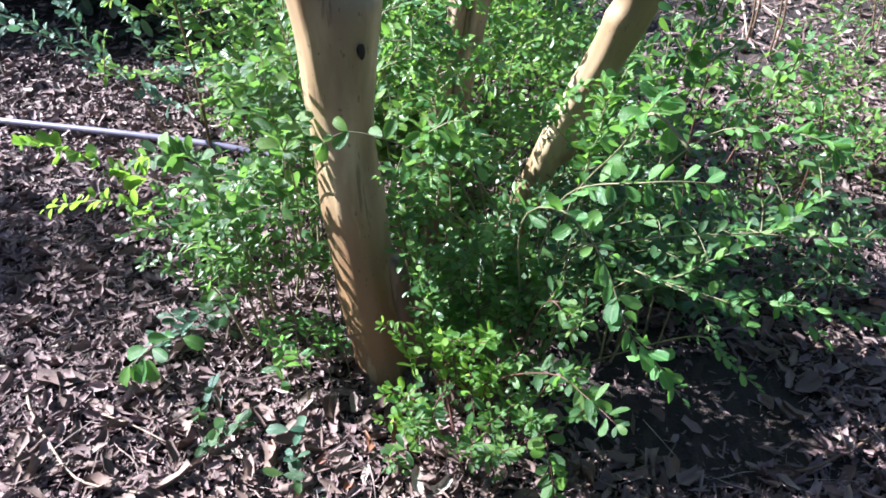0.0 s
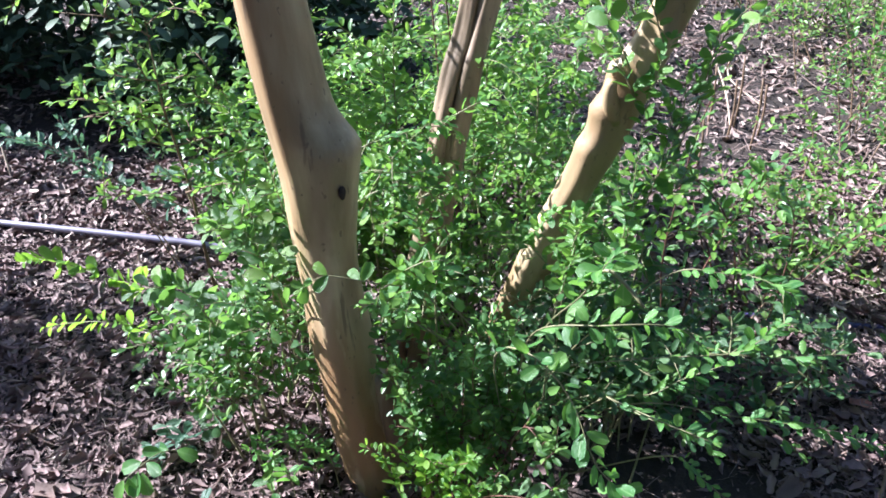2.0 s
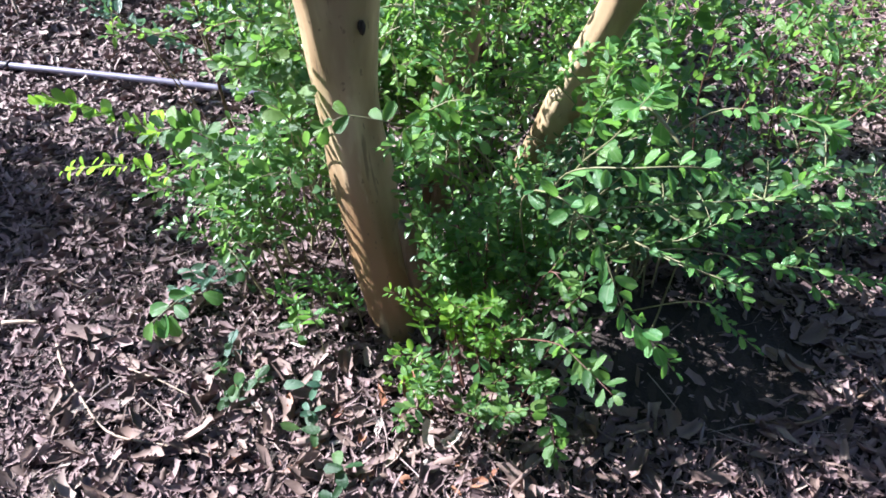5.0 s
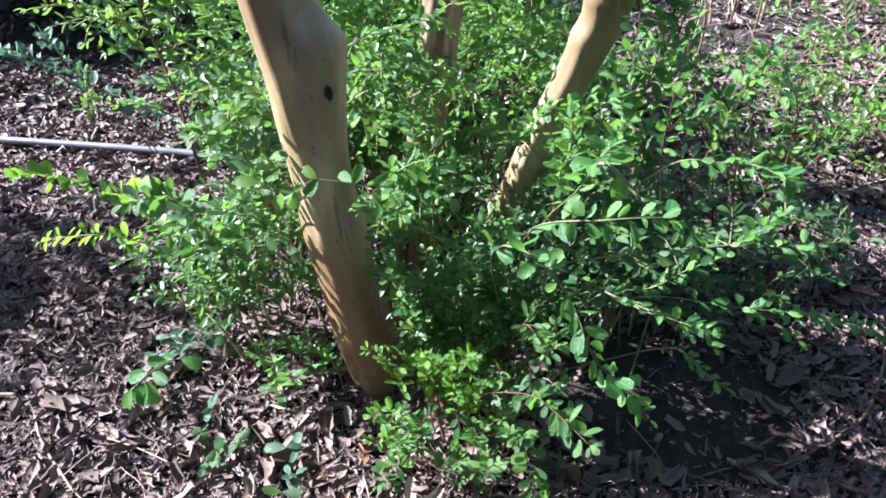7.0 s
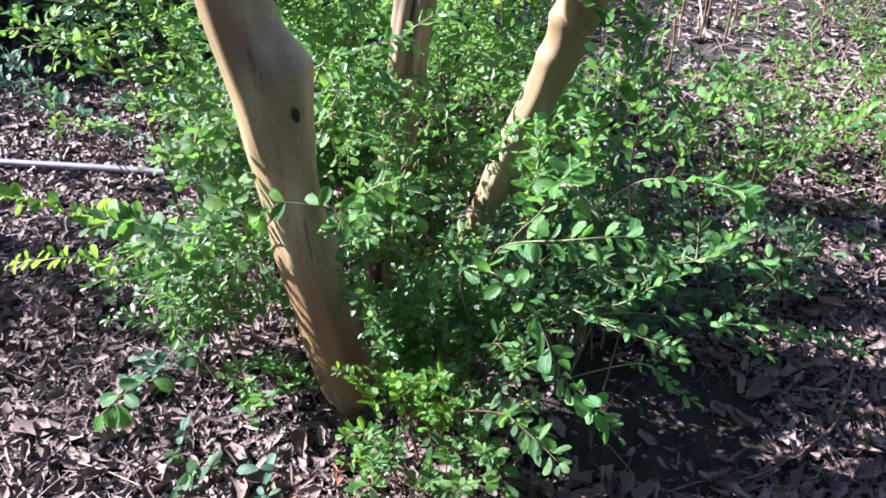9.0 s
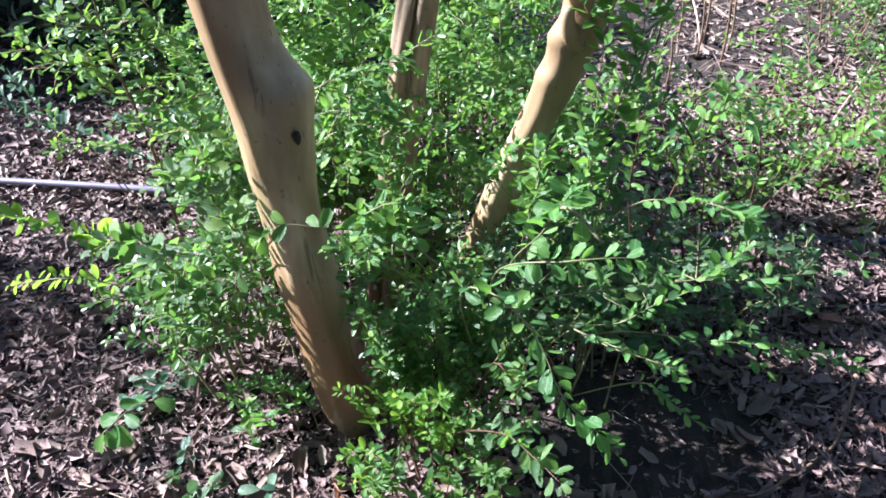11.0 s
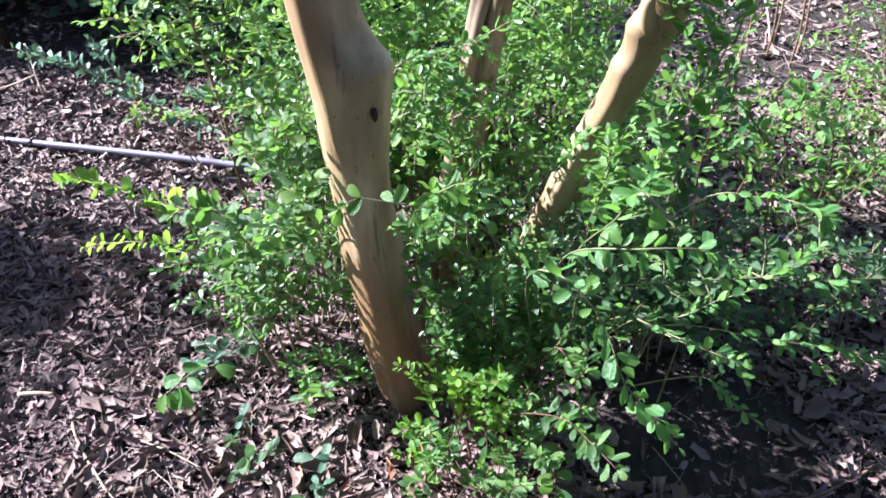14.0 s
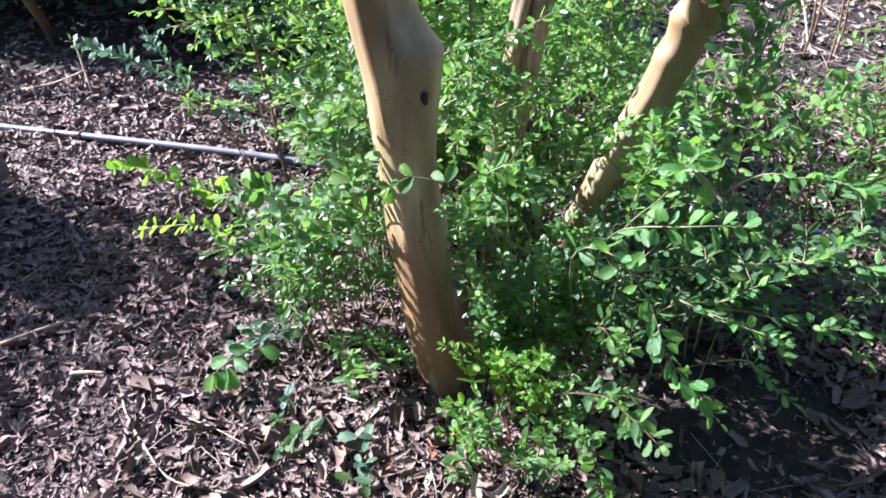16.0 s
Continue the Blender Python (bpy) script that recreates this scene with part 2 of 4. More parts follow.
def tube(line, r0, r1, sides=5, verts=None, faces=None):
    """A tapered tube along a line, added to the lists."""
    verts = [] if verts is None else verts
    faces = [] if faces is None else faces
    n, start = len(line), len(verts)
    for i, q in enumerate(line):
        d = (line[min(i + 1, n - 1)] - line[max(i - 1, 0)]).normalized()
        side = d.cross(Vector((0.31, 0.17, 0.93))).normalized()
        up = side.cross(d)
        r = r0 + (r1 - r0) * i / (n - 1)
        for k in range(sides):
            a = 2 * math.pi * k / sides
            verts.append(q + side * (r * math.cos(a)) + up * (r * math.sin(a)))
    for i in range(n - 1):
        for k in range(sides):
            a, b = start + i * sides + k, start + i * sides + (k + 1) % sides
            faces.append((a, b, b + sides, a + sides))
    faces.append(tuple(range(start + sides - 1, start - 1, -1)))
    faces.append(tuple(range(start + (n - 1) * sides, start + n * sides)))
    return verts, faces


def leaf_template(wide, curl, fold, tip=1.0):
    """One leaf of length 1 along x, facing z, folded along its rib and bent."""
    v, f = [(0.0, 0.0, 0.0)], []
    for s, w in ((0.11, 0.36), (0.33, 0.84), (0.60, 1.0), (0.86, 0.76 * tip)):
        z = -curl * s * s
        for side in (-1, 0, 1):
            v.append((s, side * w * wide / 2, z + (fold * w * wide / 2 if side else 0.0)))
    v.append((1.0, 0.0, -curl))
    for q in (0, 1):
        f.append((0, 1 + q, 2 + q)[::-1])
        for r in range(3):
            a = 1 + 3 * r + q
            f += [(a, a + 1, a + 4)[::1], (a, a + 4, a + 3)]
        f.append((10 + q, 11 + q, 13))
    f[0], f[8] = (0, 2, 1), (0, 3, 2)
    return np.array(v), np.array(f)


LEAVES = [leaf_template(w, c, f, t) for w, c, f, t in ((0.44, 0.10, 0.35, 1.0), (0.50, 0.32, 0.15, 1.1), (0.38, -0.12, 0.55, 0.9), (0.52, 0.18, 0.3, 1.2), (0.42, 0.45, 0.45, 1.0), (0.46, -0.05, -0.25, 1.1), (0.58, 0.15, 0.35, 1.2), (0.62, 0.30, 0.2, 1.2), (0.55, -0.10, 0.4, 1.1))]


def chip_template(seed, wide, bend, twist, ragged=0.5):
    """A curled, torn scrap of bark or dry leaf of length 1."""
    r = random.Random(seed)
    v, f = [], []
    for i, s in enumerate((-0.5, -0.2, 0.15, 0.5)):
        w = wide * (r.uniform(0.15, 0.9) if i in (0, 3) else 1.0) * r.uniform(1 - 0.5 * ragged, 1 + 0.3 * ragged)
        mid = r.uniform(-0.12, 0.12) * ragged
        for side in (-0.5, 0.0, 0.5):
            a = twist * s
            y = mid + side * w + r.uniform(-0.2, 0.2) * wide * ragged
            z = bend * s * s + bend * (abs(side) * 2) ** 2 * w + r.uniform(-0.05, 0.05) * min(1.0, wide * 3)
            v.append((s + r.uniform(-0.10, 0.10) * ragged, y * math.cos(a) - z * math.sin(a), y * math.sin(a) + z * math.cos(a)))
    for i in range(3):
        for k in range(2):
            a = 3 * i + k
            f += [(a, a + 3, a + 4), (a, a + 4, a + 1)]
    return np.array(v), np.array(f)


CHIPS = [chip_template(i, w, b, t) for i, (w, b, t) in enumerate(((0.40, 0.45, 0.6), (0.26, 0.25, 1.1), (0.50, 0.7, 0.4), (0.17, 0.2, 0.5), (0.55, 0.5, -0.8), (0.42, -0.45, 0.8), (0.08, 0.15, 0.3), (0.32, 0.6, -1.2), (0.22, -0.3, 0.9), (0.36, 0.3, 1.4)))]
SLIVERS = [chip_template(70 + i, w, b, t, 0.35) for i, (w, b, t) in enumerate(((0.13, 0.5, 0.9), (0.09, 0.8, 0.3), (0.18, 0.7, -1.0), (0.11, -0.4, 0.5), (0.07, 0.3, 1.3), (0.22, 0.9, 0.7), (0.15, -0.6, -0.8)))]
NEEDLES = [chip_template(50 + i, 0.04, b, 0.4, 0.3) for i, b in enumerate((0.1, 0.25, -0.15))]


# ---- ground: one sheet, fine where it is near ----
def lie(x, y):
    """The height of the ground: a low mound round the trunks and small hollows."""
    far = min(1.0, 6.0 / (1.0 + math.hypot(x, y - 2.0)))
    h = 0.035 * math.exp(-((x - 0.15) ** 2 + (y - 1.75) ** 2) / 0.25)
    h += far * (0.022 * noise.noise(Vector((x * 2.1, y * 2.1, 0.3))) + 0.010 * noise.noise(Vector((x * 7, y * 7, 1.7))))
    return h


def stretched(n, near, centre):
    return [centre + near * s + math.copysign(max(0.0, abs(s) - 0.72) ** 3 * 9000, s) for s in (2 * i / n - 1 for i in range(n + 1))]


xs, ys = stretched(230, 4.2, 0.0), stretched(230, 4.2, 2.8)
gv = [(x, y, lie(x, y)) for y in ys for x in xs]
gf = [(j * 231 + i, j * 231 + i + 1, (j + 1) * 231 + i + 1, (j + 1) * 231 + i) for j in range(230) for i in range(230)]
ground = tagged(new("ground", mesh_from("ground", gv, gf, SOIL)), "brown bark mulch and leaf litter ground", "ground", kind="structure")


def strewn(rng, x0, x1, y0, y1, count, small, large, lift=0.02):
    """Chips over a stretch of ground, thinned under the arching shrub so dark soil stands in for its shade."""
    out = []
    for _ in range(count):
        x, y = rng.uniform(x0, x1), rng.uniform(y0, y1)
        # an ellipse with few chips: the shrub's deep shade rendered as dark soil
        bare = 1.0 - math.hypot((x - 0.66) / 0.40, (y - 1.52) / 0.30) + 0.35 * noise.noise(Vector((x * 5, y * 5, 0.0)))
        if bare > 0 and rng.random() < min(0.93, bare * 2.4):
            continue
        s = small + (large - small) * rng.random() ** 2.2
        m = pose(x, y, lie(x, y) + rng.uniform(0.0, lift), rng.gauss(0, 20), rng.gauss(0, 16), rng.uniform(0, 360))
        out.append((rng.randrange(len(CHIPS)), m @ Matrix.Diagonal((s, s, s, 1))))
    return out


rng = random.Random(11)
bits = strewn(rng, -2.4, 2.2, 0.7, 3.3, 48000, 0.014, 0.058)
slivers = [(k % len(SLIVERS), m) for k, m in strewn(rng, -1.6, 1.7, 0.75, 2.5, 10000, 0.014, 0.055, 0.03)]
fines = strewn(rng, -1.1, 1.3, 0.9, 1.9, 12000, 0.007, 0.022, 0.016)
fallen = strewn(rng, 0.75, 1.55, 1.15, 2.0, 420, 0.030, 0.062, 0.03) + strewn(rng, -0.8, 0.7, 0.95, 1.48, 760, 0.034, 0.085, 0.03)
dry = strewn(rng, -3.6, 3.6, 3.0, 6.4, 17500, 0.022, 0.065) + strewn(rng, 0.5, 3.0, 2.2, 3.2, 5000, 0.018, 0.06, 0.03) + strewn(rng, -2.2, 0.1, 2.3, 3.2, 4200, 0.016, 0.05, 0.03)
straws = [(k % 3, m @ Matrix.Diagonal((3.4, 1.6, 1.6, 1))) for k, m in strewn(rng, -2.2, 2.2, 0.7, 3.6, 3200, 0.016, 0.045, 0.03)]
straws += [(k % 3, m @ Matrix.Diagonal((3.6, 1.6, 1.6, 1))) for k, m in strewn(rng, 0.2, 3.4, 2.3, 6.0, 2600, 0.02, 0.06, 0.04)]
sprigs = [(k % 3, m) for k, m in strewn(rng, 0.4, 3.2, 2.4, 5.8, 900, 0.08, 0.24, 0.05)]
sprigs += [(k % 3, m) for k, m in strewn(rng, -0.9, 0.4, 2.1, 3.2, 260, 0.06, 0.16, 0.05)]
sprigs += [(k % 3, m @ Matrix.Diagonal((1.0, 0.75, 0.75, 1))) for k, m in strewn(rng, -1.6, 1.5, 0.85, 2.6, 620, 0.06, 0.15, 0.03)]
edge = random.Random(12)
for x0, x1, y0, y1, count in ((-2.9, 2.7, 0.30, 0.72, 4200), (-3.6, 3.4, -0.35, 0.32, 3400), (-3.8, 3.6, -1.2, -0.3, 1500), (-3.0, -2.38, 0.7, 3.1, 2400), (-3.8, -2.98, 0.5, 3.1, 1500), (2.18, 2.8, 0.7, 3.1, 2400), (2.78, 3.6, 0.5, 3.1, 1500)):
    bits += strewn(edge, x0, x1, y0, y1, count, 0.016, 0.062)
child("straw", joined("straw", NEEDLES, straws, CHIP_PALE), ground, "thin dry twigs and needles", "stuff")
child("twig_litter", joined("twig_litter", NEEDLES, sprigs, DEAD_LEAF), ground, "thin pale broken twigs", "stuff")
child("dead_leaves", joined("dead_leaves", CHIPS, fallen, DEAD_LEAF), ground, "brown curled dead leaves", "stuff")
child("fines", joined("fines", CHIPS, fines, CHIP), ground, "fine crumbs of bark", "stuff")
child("slivers", joined("slivers", SLIVERS, slivers, CHIP), ground, "thin brown slivers of bark and straw", "stuff")
child("leaf_litter", joined("leaf_litter", CHIPS, dry, CHIP_PALE), ground, "pale leaf litter", "stuff")
child("mulch", joined("mulch", CHIPS, bits, CHIP), ground, "curled brown bark chips and dry leaf scraps", "stuff")

chip_meshes = [mesh_from("bark_chip", v, f.tolist(), CHIP) for v, f in CHIPS]
leaf_meshes_dry = [mesh_from("dry_leaf", v, f.tolist(), DEAD_LEAF) for v, f in CHIPS]
for k, m in strewn(rng, -1.0, 1.2, 0.95, 1.9, 290, 0.035, 0.075, 0.025):
    c = child("bark_chip" if rng.random() < 0.5 else "dry_leaf", chip_meshes[k], ground)
    if c.name.startswith("dry"):
        c.data = leaf_meshes_dry[k]
    c.matrix_basis = m


# ---- trunks ----
def trunk_mesh(name, line, radii, material, lobes=0.0, swell=(), seed=0, facet=0.0, sides=44, steps=90):
    """A smooth trunk along a line with fluting towards its foot and, where given, a swelling to one side."""
    pts = curve_points(line, steps)
    rad = curve_points([(r, 0, 0) for r in radii], steps)
    v, f = [], []
    for i, (q, r) in enumerate(zip(pts, rad)):
        s = i / steps
        for k in range(sides):
            a = 2 * math.pi * k / sides
            d = Vector((math.cos(a), math.sin(a), 0))
            w = r.x * (1 + lobes * (0.35 + 0.65 * (1 - s) ** 4) * (math.sin(3 * a + seed + 1.3 * s) * 0.6 + math.sin(5 * a + 2.1 * seed) * 0.4))
            w += 0.008 * noise.noise(Vector((d.x * 1.5 + seed, d.y * 1.5, q.z * 5)))
            if facet:
                # a flat side that ends in a rounded edge
                b = (a - radians(facet) - 0.12 * math.sin(4 * q.z + seed) + math.pi) % (2 * math.pi) - math.pi
                half = 0.68
                flat = math.cos(half) / math.cos(min(abs(b), half)) if abs(b) < half else 1.0
                w *= 1 + 0.8 * (flat - 1)
            for z0, h, ang, amount in swell:
                hh = h * (0.62 if q.z > z0 else 1.7)
                w += amount * max(0.0, math.cos(a - ang)) ** 2.5 * math.exp(-abs((q.z - z0) / hh) ** 1.4)
            v.append(q + d * w)
    for i in range(steps):
        for k in range(sides):
            a, b = i * sides + k, i * sides + (k + 1) % sides
            f.append((a, b, b + sides, a + sides))
    f.append(tuple(range(steps * sides, (steps + 1) * sides)))
    return mesh_from(name, v, f, material)


def oriented(place, along, face, size, spin=0.0):
    """A pose whose x runs along a direction and whose z turns to a face."""
    x = along.normalized()
    y = face.cross(x)
    if y.length < 1e-4:
        y = Vector((0.3, 0.9, 0.2)).cross(x)
    y.normalize()
    z = x.cross(y)
    m = Matrix((x, y, z)).transposed().to_4x4() @ Matrix.Rotation(spin, 4, "X")
    return Matrix.Translation(place) @ m @ Matrix.Diagonal((size, size, size, 1))


def crown(rng, centre, radii, clumps, per, size):
    """Leaves in uneven clumps round a centre."""
    out = []
    for _ in range(clumps):
        while True:
            u = Vector((rng.uniform(-1, 1), rng.uniform(-1, 1), rng.uniform(-1, 1)))
            if 0.2 < u.length < 1:
                break
        c = Vector(centre) + Vector((u.x * radii[0], u.y * radii[1], u.z * radii[2]))
        spread = rng.uniform(0.10, 0.22)
        for _ in range(per):
            q = c + Vector((rng.gauss(0, spread), rng.gauss(0, spread), rng.gauss(0, spread * 0.7)))
            d = Vector((rng.gauss(0, 1), rng.gauss(0, 1), rng.gauss(-0.2, 0.5)))
            out.append((rng.randrange(len(LEAVES)), oriented(q, d, Vector((rng.gauss(0, 0.5), rng.gauss(0, 0.5), 1)), size * rng.uniform(0.7, 1.2))))
    return out


myrtle = thing("crape_myrtle", "smooth tan multi-trunk crape myrtle rising from the shrubs", "tree", (0.1, 1.8, 0))


def on(parent, ob):
    ob.matrix_parent_inverse = Matrix.Translation(-parent.location)
    return ob


on(myrtle, child("trunk", trunk_mesh("trunk", [(-0.012, 1.585, -0.06), (-0.022, 1.58, 0.06), (-0.045, 1.575, 0.25), (-0.058, 1.57, 0.45), (-0.068, 1.565, 0.65), (-0.074, 1.56, 0.83), (-0.092, 1.56, 1.0), (-0.112, 1.56, 1.2), (-0.17, 1.57, 1.7), (-0.30, 1.60, 2.6)],
   [0.080, 0.070, 0.066, 0.065, 0.062, 0.066, 0.068, 0.064, 0.058, 0.045], BARK, 0.045, [(0.950, 0.075, -0.25, 0.050)], 0.4, 219.0), myrtle, "pale tan trunk with a stub swelling"))
on(myrtle, child("trunk", trunk_mesh("trunk", [(0.20, 1.98, -0.06), (0.262, 1.93, 0.15), (0.336, 1.87, 0.40), (0.413, 1.83, 0.63), (0.475, 1.81, 0.78), (0.537, 1.80, 0.94), (0.612, 1.80, 1.14), (0.90, 1.80, 1.8), (1.25, 1.85, 2.6)],
   [0.056, 0.050, 0.047, 0.044, 0.045, 0.043, 0.043, 0.040, 0.034], BARK, 0.07, [(0.835, 0.035, 3.6, 0.016), (0.925, 0.03, 3.5, 0.020), (1.01, 0.04, 3.3, 0.022)], 2.0), myrtle, "leaning pale trunk"))
for dx, r, seed in ((-0.022, 0.66, 4.0), (0.023, 0.74, 5.5)):
    on(myrtle, child("trunk", trunk_mesh("trunk", [(0.008 + dx * 1.2, 1.96, -0.06), (0.026 + dx * 1.2, 1.97, 0.12), (0.066 + dx * 1.1, 2.0, 0.32), (0.108 + dx, 2.04, 0.52), (0.142 + dx, 2.07 + dx * 0.3, 0.72), (0.176 + dx, 2.10, 0.88), (0.222 + dx, 2.14, 1.05), (0.36 + dx * 2, 2.22, 1.7), (0.5 + dx * 6, 2.35, 2.6)],
       [q * r * 0.78 for q in (0.056, 0.050, 0.047, 0.048, 0.050, 0.051, 0.048, 0.042, 0.034)], BARK_BROWN, 0.10, (), seed), myrtle, "brown stem of a twin trunk"))
on(myrtle, child("root_flare", trunk_mesh("root_flare", [(0.076, 1.600, -0.05), (0.062, 1.597, 0.07), (0.040, 1.592, 0.20), (0.012, 1.585, 0.36)], [0.058, 0.046, 0.034, 0.020], BARK_BROWN, 0.12, (), 7.0, 0.0, 20, 20), myrtle, "brown ridge at the trunk's foot"))
sv, sf = tube(curve_points([(0.512, 1.775, 0.90), (0.500, 1.755, 0.945), (0.495, 1.745, 0.975), (0.497, 1.742, 0.998)], 8), 0.020, 0.011, 14)
on(myrtle, child("branch_stub", mesh_from("branch_stub", sv, sf, BARK), myrtle, "pale stub of a cut branch"))
# a solid near-black lump: the knot hole's inner shade is its colour
kb = bmesh.new()
bmesh.ops.create_uvsphere(kb, u_segments=14, v_segments=9, radius=1.0)
for v in kb.verts:
    k = 1 + 0.25 * noise.noise(v.co * 1.7)
    v.co = Vector((-0.004 + v.co.x * 0.0072 * k, 1.5005 + v.co.y * 0.008, 0.871 + v.co.z * 0.0135 * k))
km = bpy.data.meshes.new("knot")
kb.to_mesh(km)
kb.free()
km.materials.append(HOLE)
on(myrtle, child("knot", km, myrtle, "small dark knot hole"))
rng = random.Random(5)
# the small low clump is unseen, added to shade the leaning trunk
top = crown(rng, (0.4, 1.9, 3.3), (1.4, 1.2, 0.7), 60, 40, 0.06) + crown(rng, (0.16, 1.92, 1.52), (0.14, 0.10, 0.08), 4, 24, 0.045)
on(myrtle, child("crown", joined("crown", LEAVES, top, LEAF), myrtle, "green leafy crown with a low clump added for shade", "stuff"))
for a, b in (((-0.30, 1.60, 2.55), (-0.6, 1.4, 3.5)), ((-0.30, 1.60, 2.55), (0.1, 1.5, 3.6)), ((1.25, 1.85, 2.55), (1.6, 1.7, 3.4)), ((1.25, 1.85, 2.55), (1.2, 2.4, 3.5)), ((0.5, 2.35, 2.55), (0.3, 2.7, 3.5)), ((0.5, 2.35, 2.55), (0.8, 2.2, 3.7))):
    bv, bf = tube(curve_points([a, (Vector(a) + Vector(b)) / 2 + Vector((0.03, 0.05, 0.0)), b], 8), 0.034, 0.01, 8)
    on(myrtle, child("limb", mesh_from("limb", bv, bf, BARK), myrtle))

shade_tree = thing("shade_tree", "dark rough-barked tree with a flared foot in the mulch", "tree", (-2.12, 2.28, 0))
on(shade_tree, child("trunk", trunk_mesh("trunk", [(-2.10, 2.28, -0.08), (-2.12, 2.28, 0.06), (-2.28, 2.29, 0.22), (-2.48, 2.31, 0.5), (-2.90, 2.36, 1.1), (-3.60, 2.40, 2.0)], [0.42, 0.34, 0.24, 0.21, 0.19, 0.13], BARK_DARK, 0.10, (), 1.0), shade_tree))
# crown out of view, added and placed so its shadow covers the left mulch
low = crown(random.Random(8), (-3.71, 2.33, 1.95), (0.72, 0.48, 0.20), 36, 22, 0.07)
on(shade_tree, child("crown", joined("crown", LEAVES, low, LEAF_DARK), shade_tree, "unseen dark crown placed to shade the left mulch", "stuff"))


# ---- shrubs ----
def grow(line, rng, leaf, store, wood, r0=0.0022, gap=0.021, bare=0.12, face=(-0.22, -0.22, 1), sides=4, loose=0.42):
    """A shoot along a line: its stem and pairs of leaves that lie along it and shrink towards the tip."""
    length = sum((Vector(b) - Vector(a)).length for a, b in zip(line, line[1:]))
    kinds = (4, 9) if leaf >= 0.037 else (0, 6)
    n = max(4, int(length / (gap * 0.84)))
    pts = curve_points(line, n)
    tube(pts, r0, 0.0007, sides, *wood)
    for i in range(int(n * bare) + 1, n + 1):
        q, d = pts[i], (pts[i] - pts[i - 1]).normalized()
        side = d.cross(Vector((0, 0, 1)))
        side = side.normalized() if side.length > 0.05 else Vector((1, 0, 0))
        up = side.cross(d)
        turn = rng.gauss(0, loose) + (0.9 * (i % 2) if rng.random() < 0.5 else 0.0)
        size = leaf * (1.0 if i < n - 3 else 0.55 + 0.15 * (n - i)) * rng.uniform(0.65, 1.2)
        for s in (-1, 1):
            if rng.random() < 0.10:
                continue
            out = (side * math.cos(turn) + up * math.sin(turn)) * s + up * 0.2
            along = d * rng.uniform(0.35, 1.0) + out + Vector((rng.gauss(0, 0.18), rng.gauss(0, 0.18), rng.gauss(-0.05, 0.18)))
            f = Vector(face) + up * 0.4 + Vector((rng.gauss(0, loose), rng.gauss(0, loose), rng.gauss(0, 0.2)))
            store.append((rng.randrange(*kinds), oriented(q + along.normalized() * 0.004, along, f, size, rng.gauss(0, loose))))
    if rng.random() < 0.8:
        d = (pts[-1] - pts[-2]).normalized()
        store.append((rng.randrange(len(LEAVES)), oriented(pts[-1], d, Vector(face), leaf * 0.6)))
    return pts


def sprigs_along(pts, rng, leaf, store, wood, count, length, away=(0, 0.5, 0.3), start=0.2, gap=0.022):
    """Short leafy side sprigs off a shoot, most of them turned one way."""
    for _ in range(count):
        q = pts[rng.randrange(int(len(pts) * start), len(pts))]
        l = length * rng.uniform(0.6, 1.3)
        t = q + Vector((away[0] + rng.gauss(0, 0.5), away[1] + rng.gauss(0, 0.4), away[2] + rng.gauss(0, 0.3))).normalized() * l
        t.z = max(t.z, lie(t.x, t.y) + 0.02)
        grow([q, q.lerp(t, 0.5) + Vector((0, 0, 0.1 * l)), t], rng, leaf, store, wood, 0.0014, gap, 0.1)


def bush(rng, base, reach, height, stems, shoots, leaf, store, wood, lean=(0, 0), shoot=(0.10, 0.26), gap=0.021, r0=0.004, foot=0.08, bare=0.15):
    """Stems that rise and spread from a base, each with leafy side shoots."""
    for _ in range(stems):
        a, u = rng.uniform(0, 6.283), rng.random() ** 0.6
        b = Vector((base[0] + rng.gauss(0, foot), base[1] + rng.gauss(0, foot), 0))
        b.z = lie(b.x, b.y) - 0.01
        h = height * (1.05 - 0.55 * u) * rng.uniform(0.65, 1.05)
        e = b + Vector((math.cos(a) * u * reach[0] + lean[0], math.sin(a) * u * reach[1] + lean[1], h))
        mid = b.lerp(e, 0.5) + Vector((rng.gauss(0, 0.02), rng.gauss(0, 0.02), 0.16 * h + 0.03 * u))
        pts = grow([b, mid, e], rng, leaf, store, wood, r0, gap, 0.45)
        for _ in range(shoots):
            k = rng.randrange(int(len(pts) * bare), len(pts))
            ang = rng.uniform(0, 6.283)
            length = rng.uniform(*shoot) * (1.1 - 0.4 * k / len(pts))
            q = pts[k]
            t = q + Vector((math.cos(ang) * length, math.sin(ang) * length, length * rng.uniform(-0.15, 0.7)))
            t.z = max(t.z, lie(t.x, t.y) + 0.02)
            m = q.lerp(t, 0.55) + Vector((0, 0, 0.12 * length))
            grow([q, m, t], rng, leaf, store, wood, 0.0016, gap, 0.08)


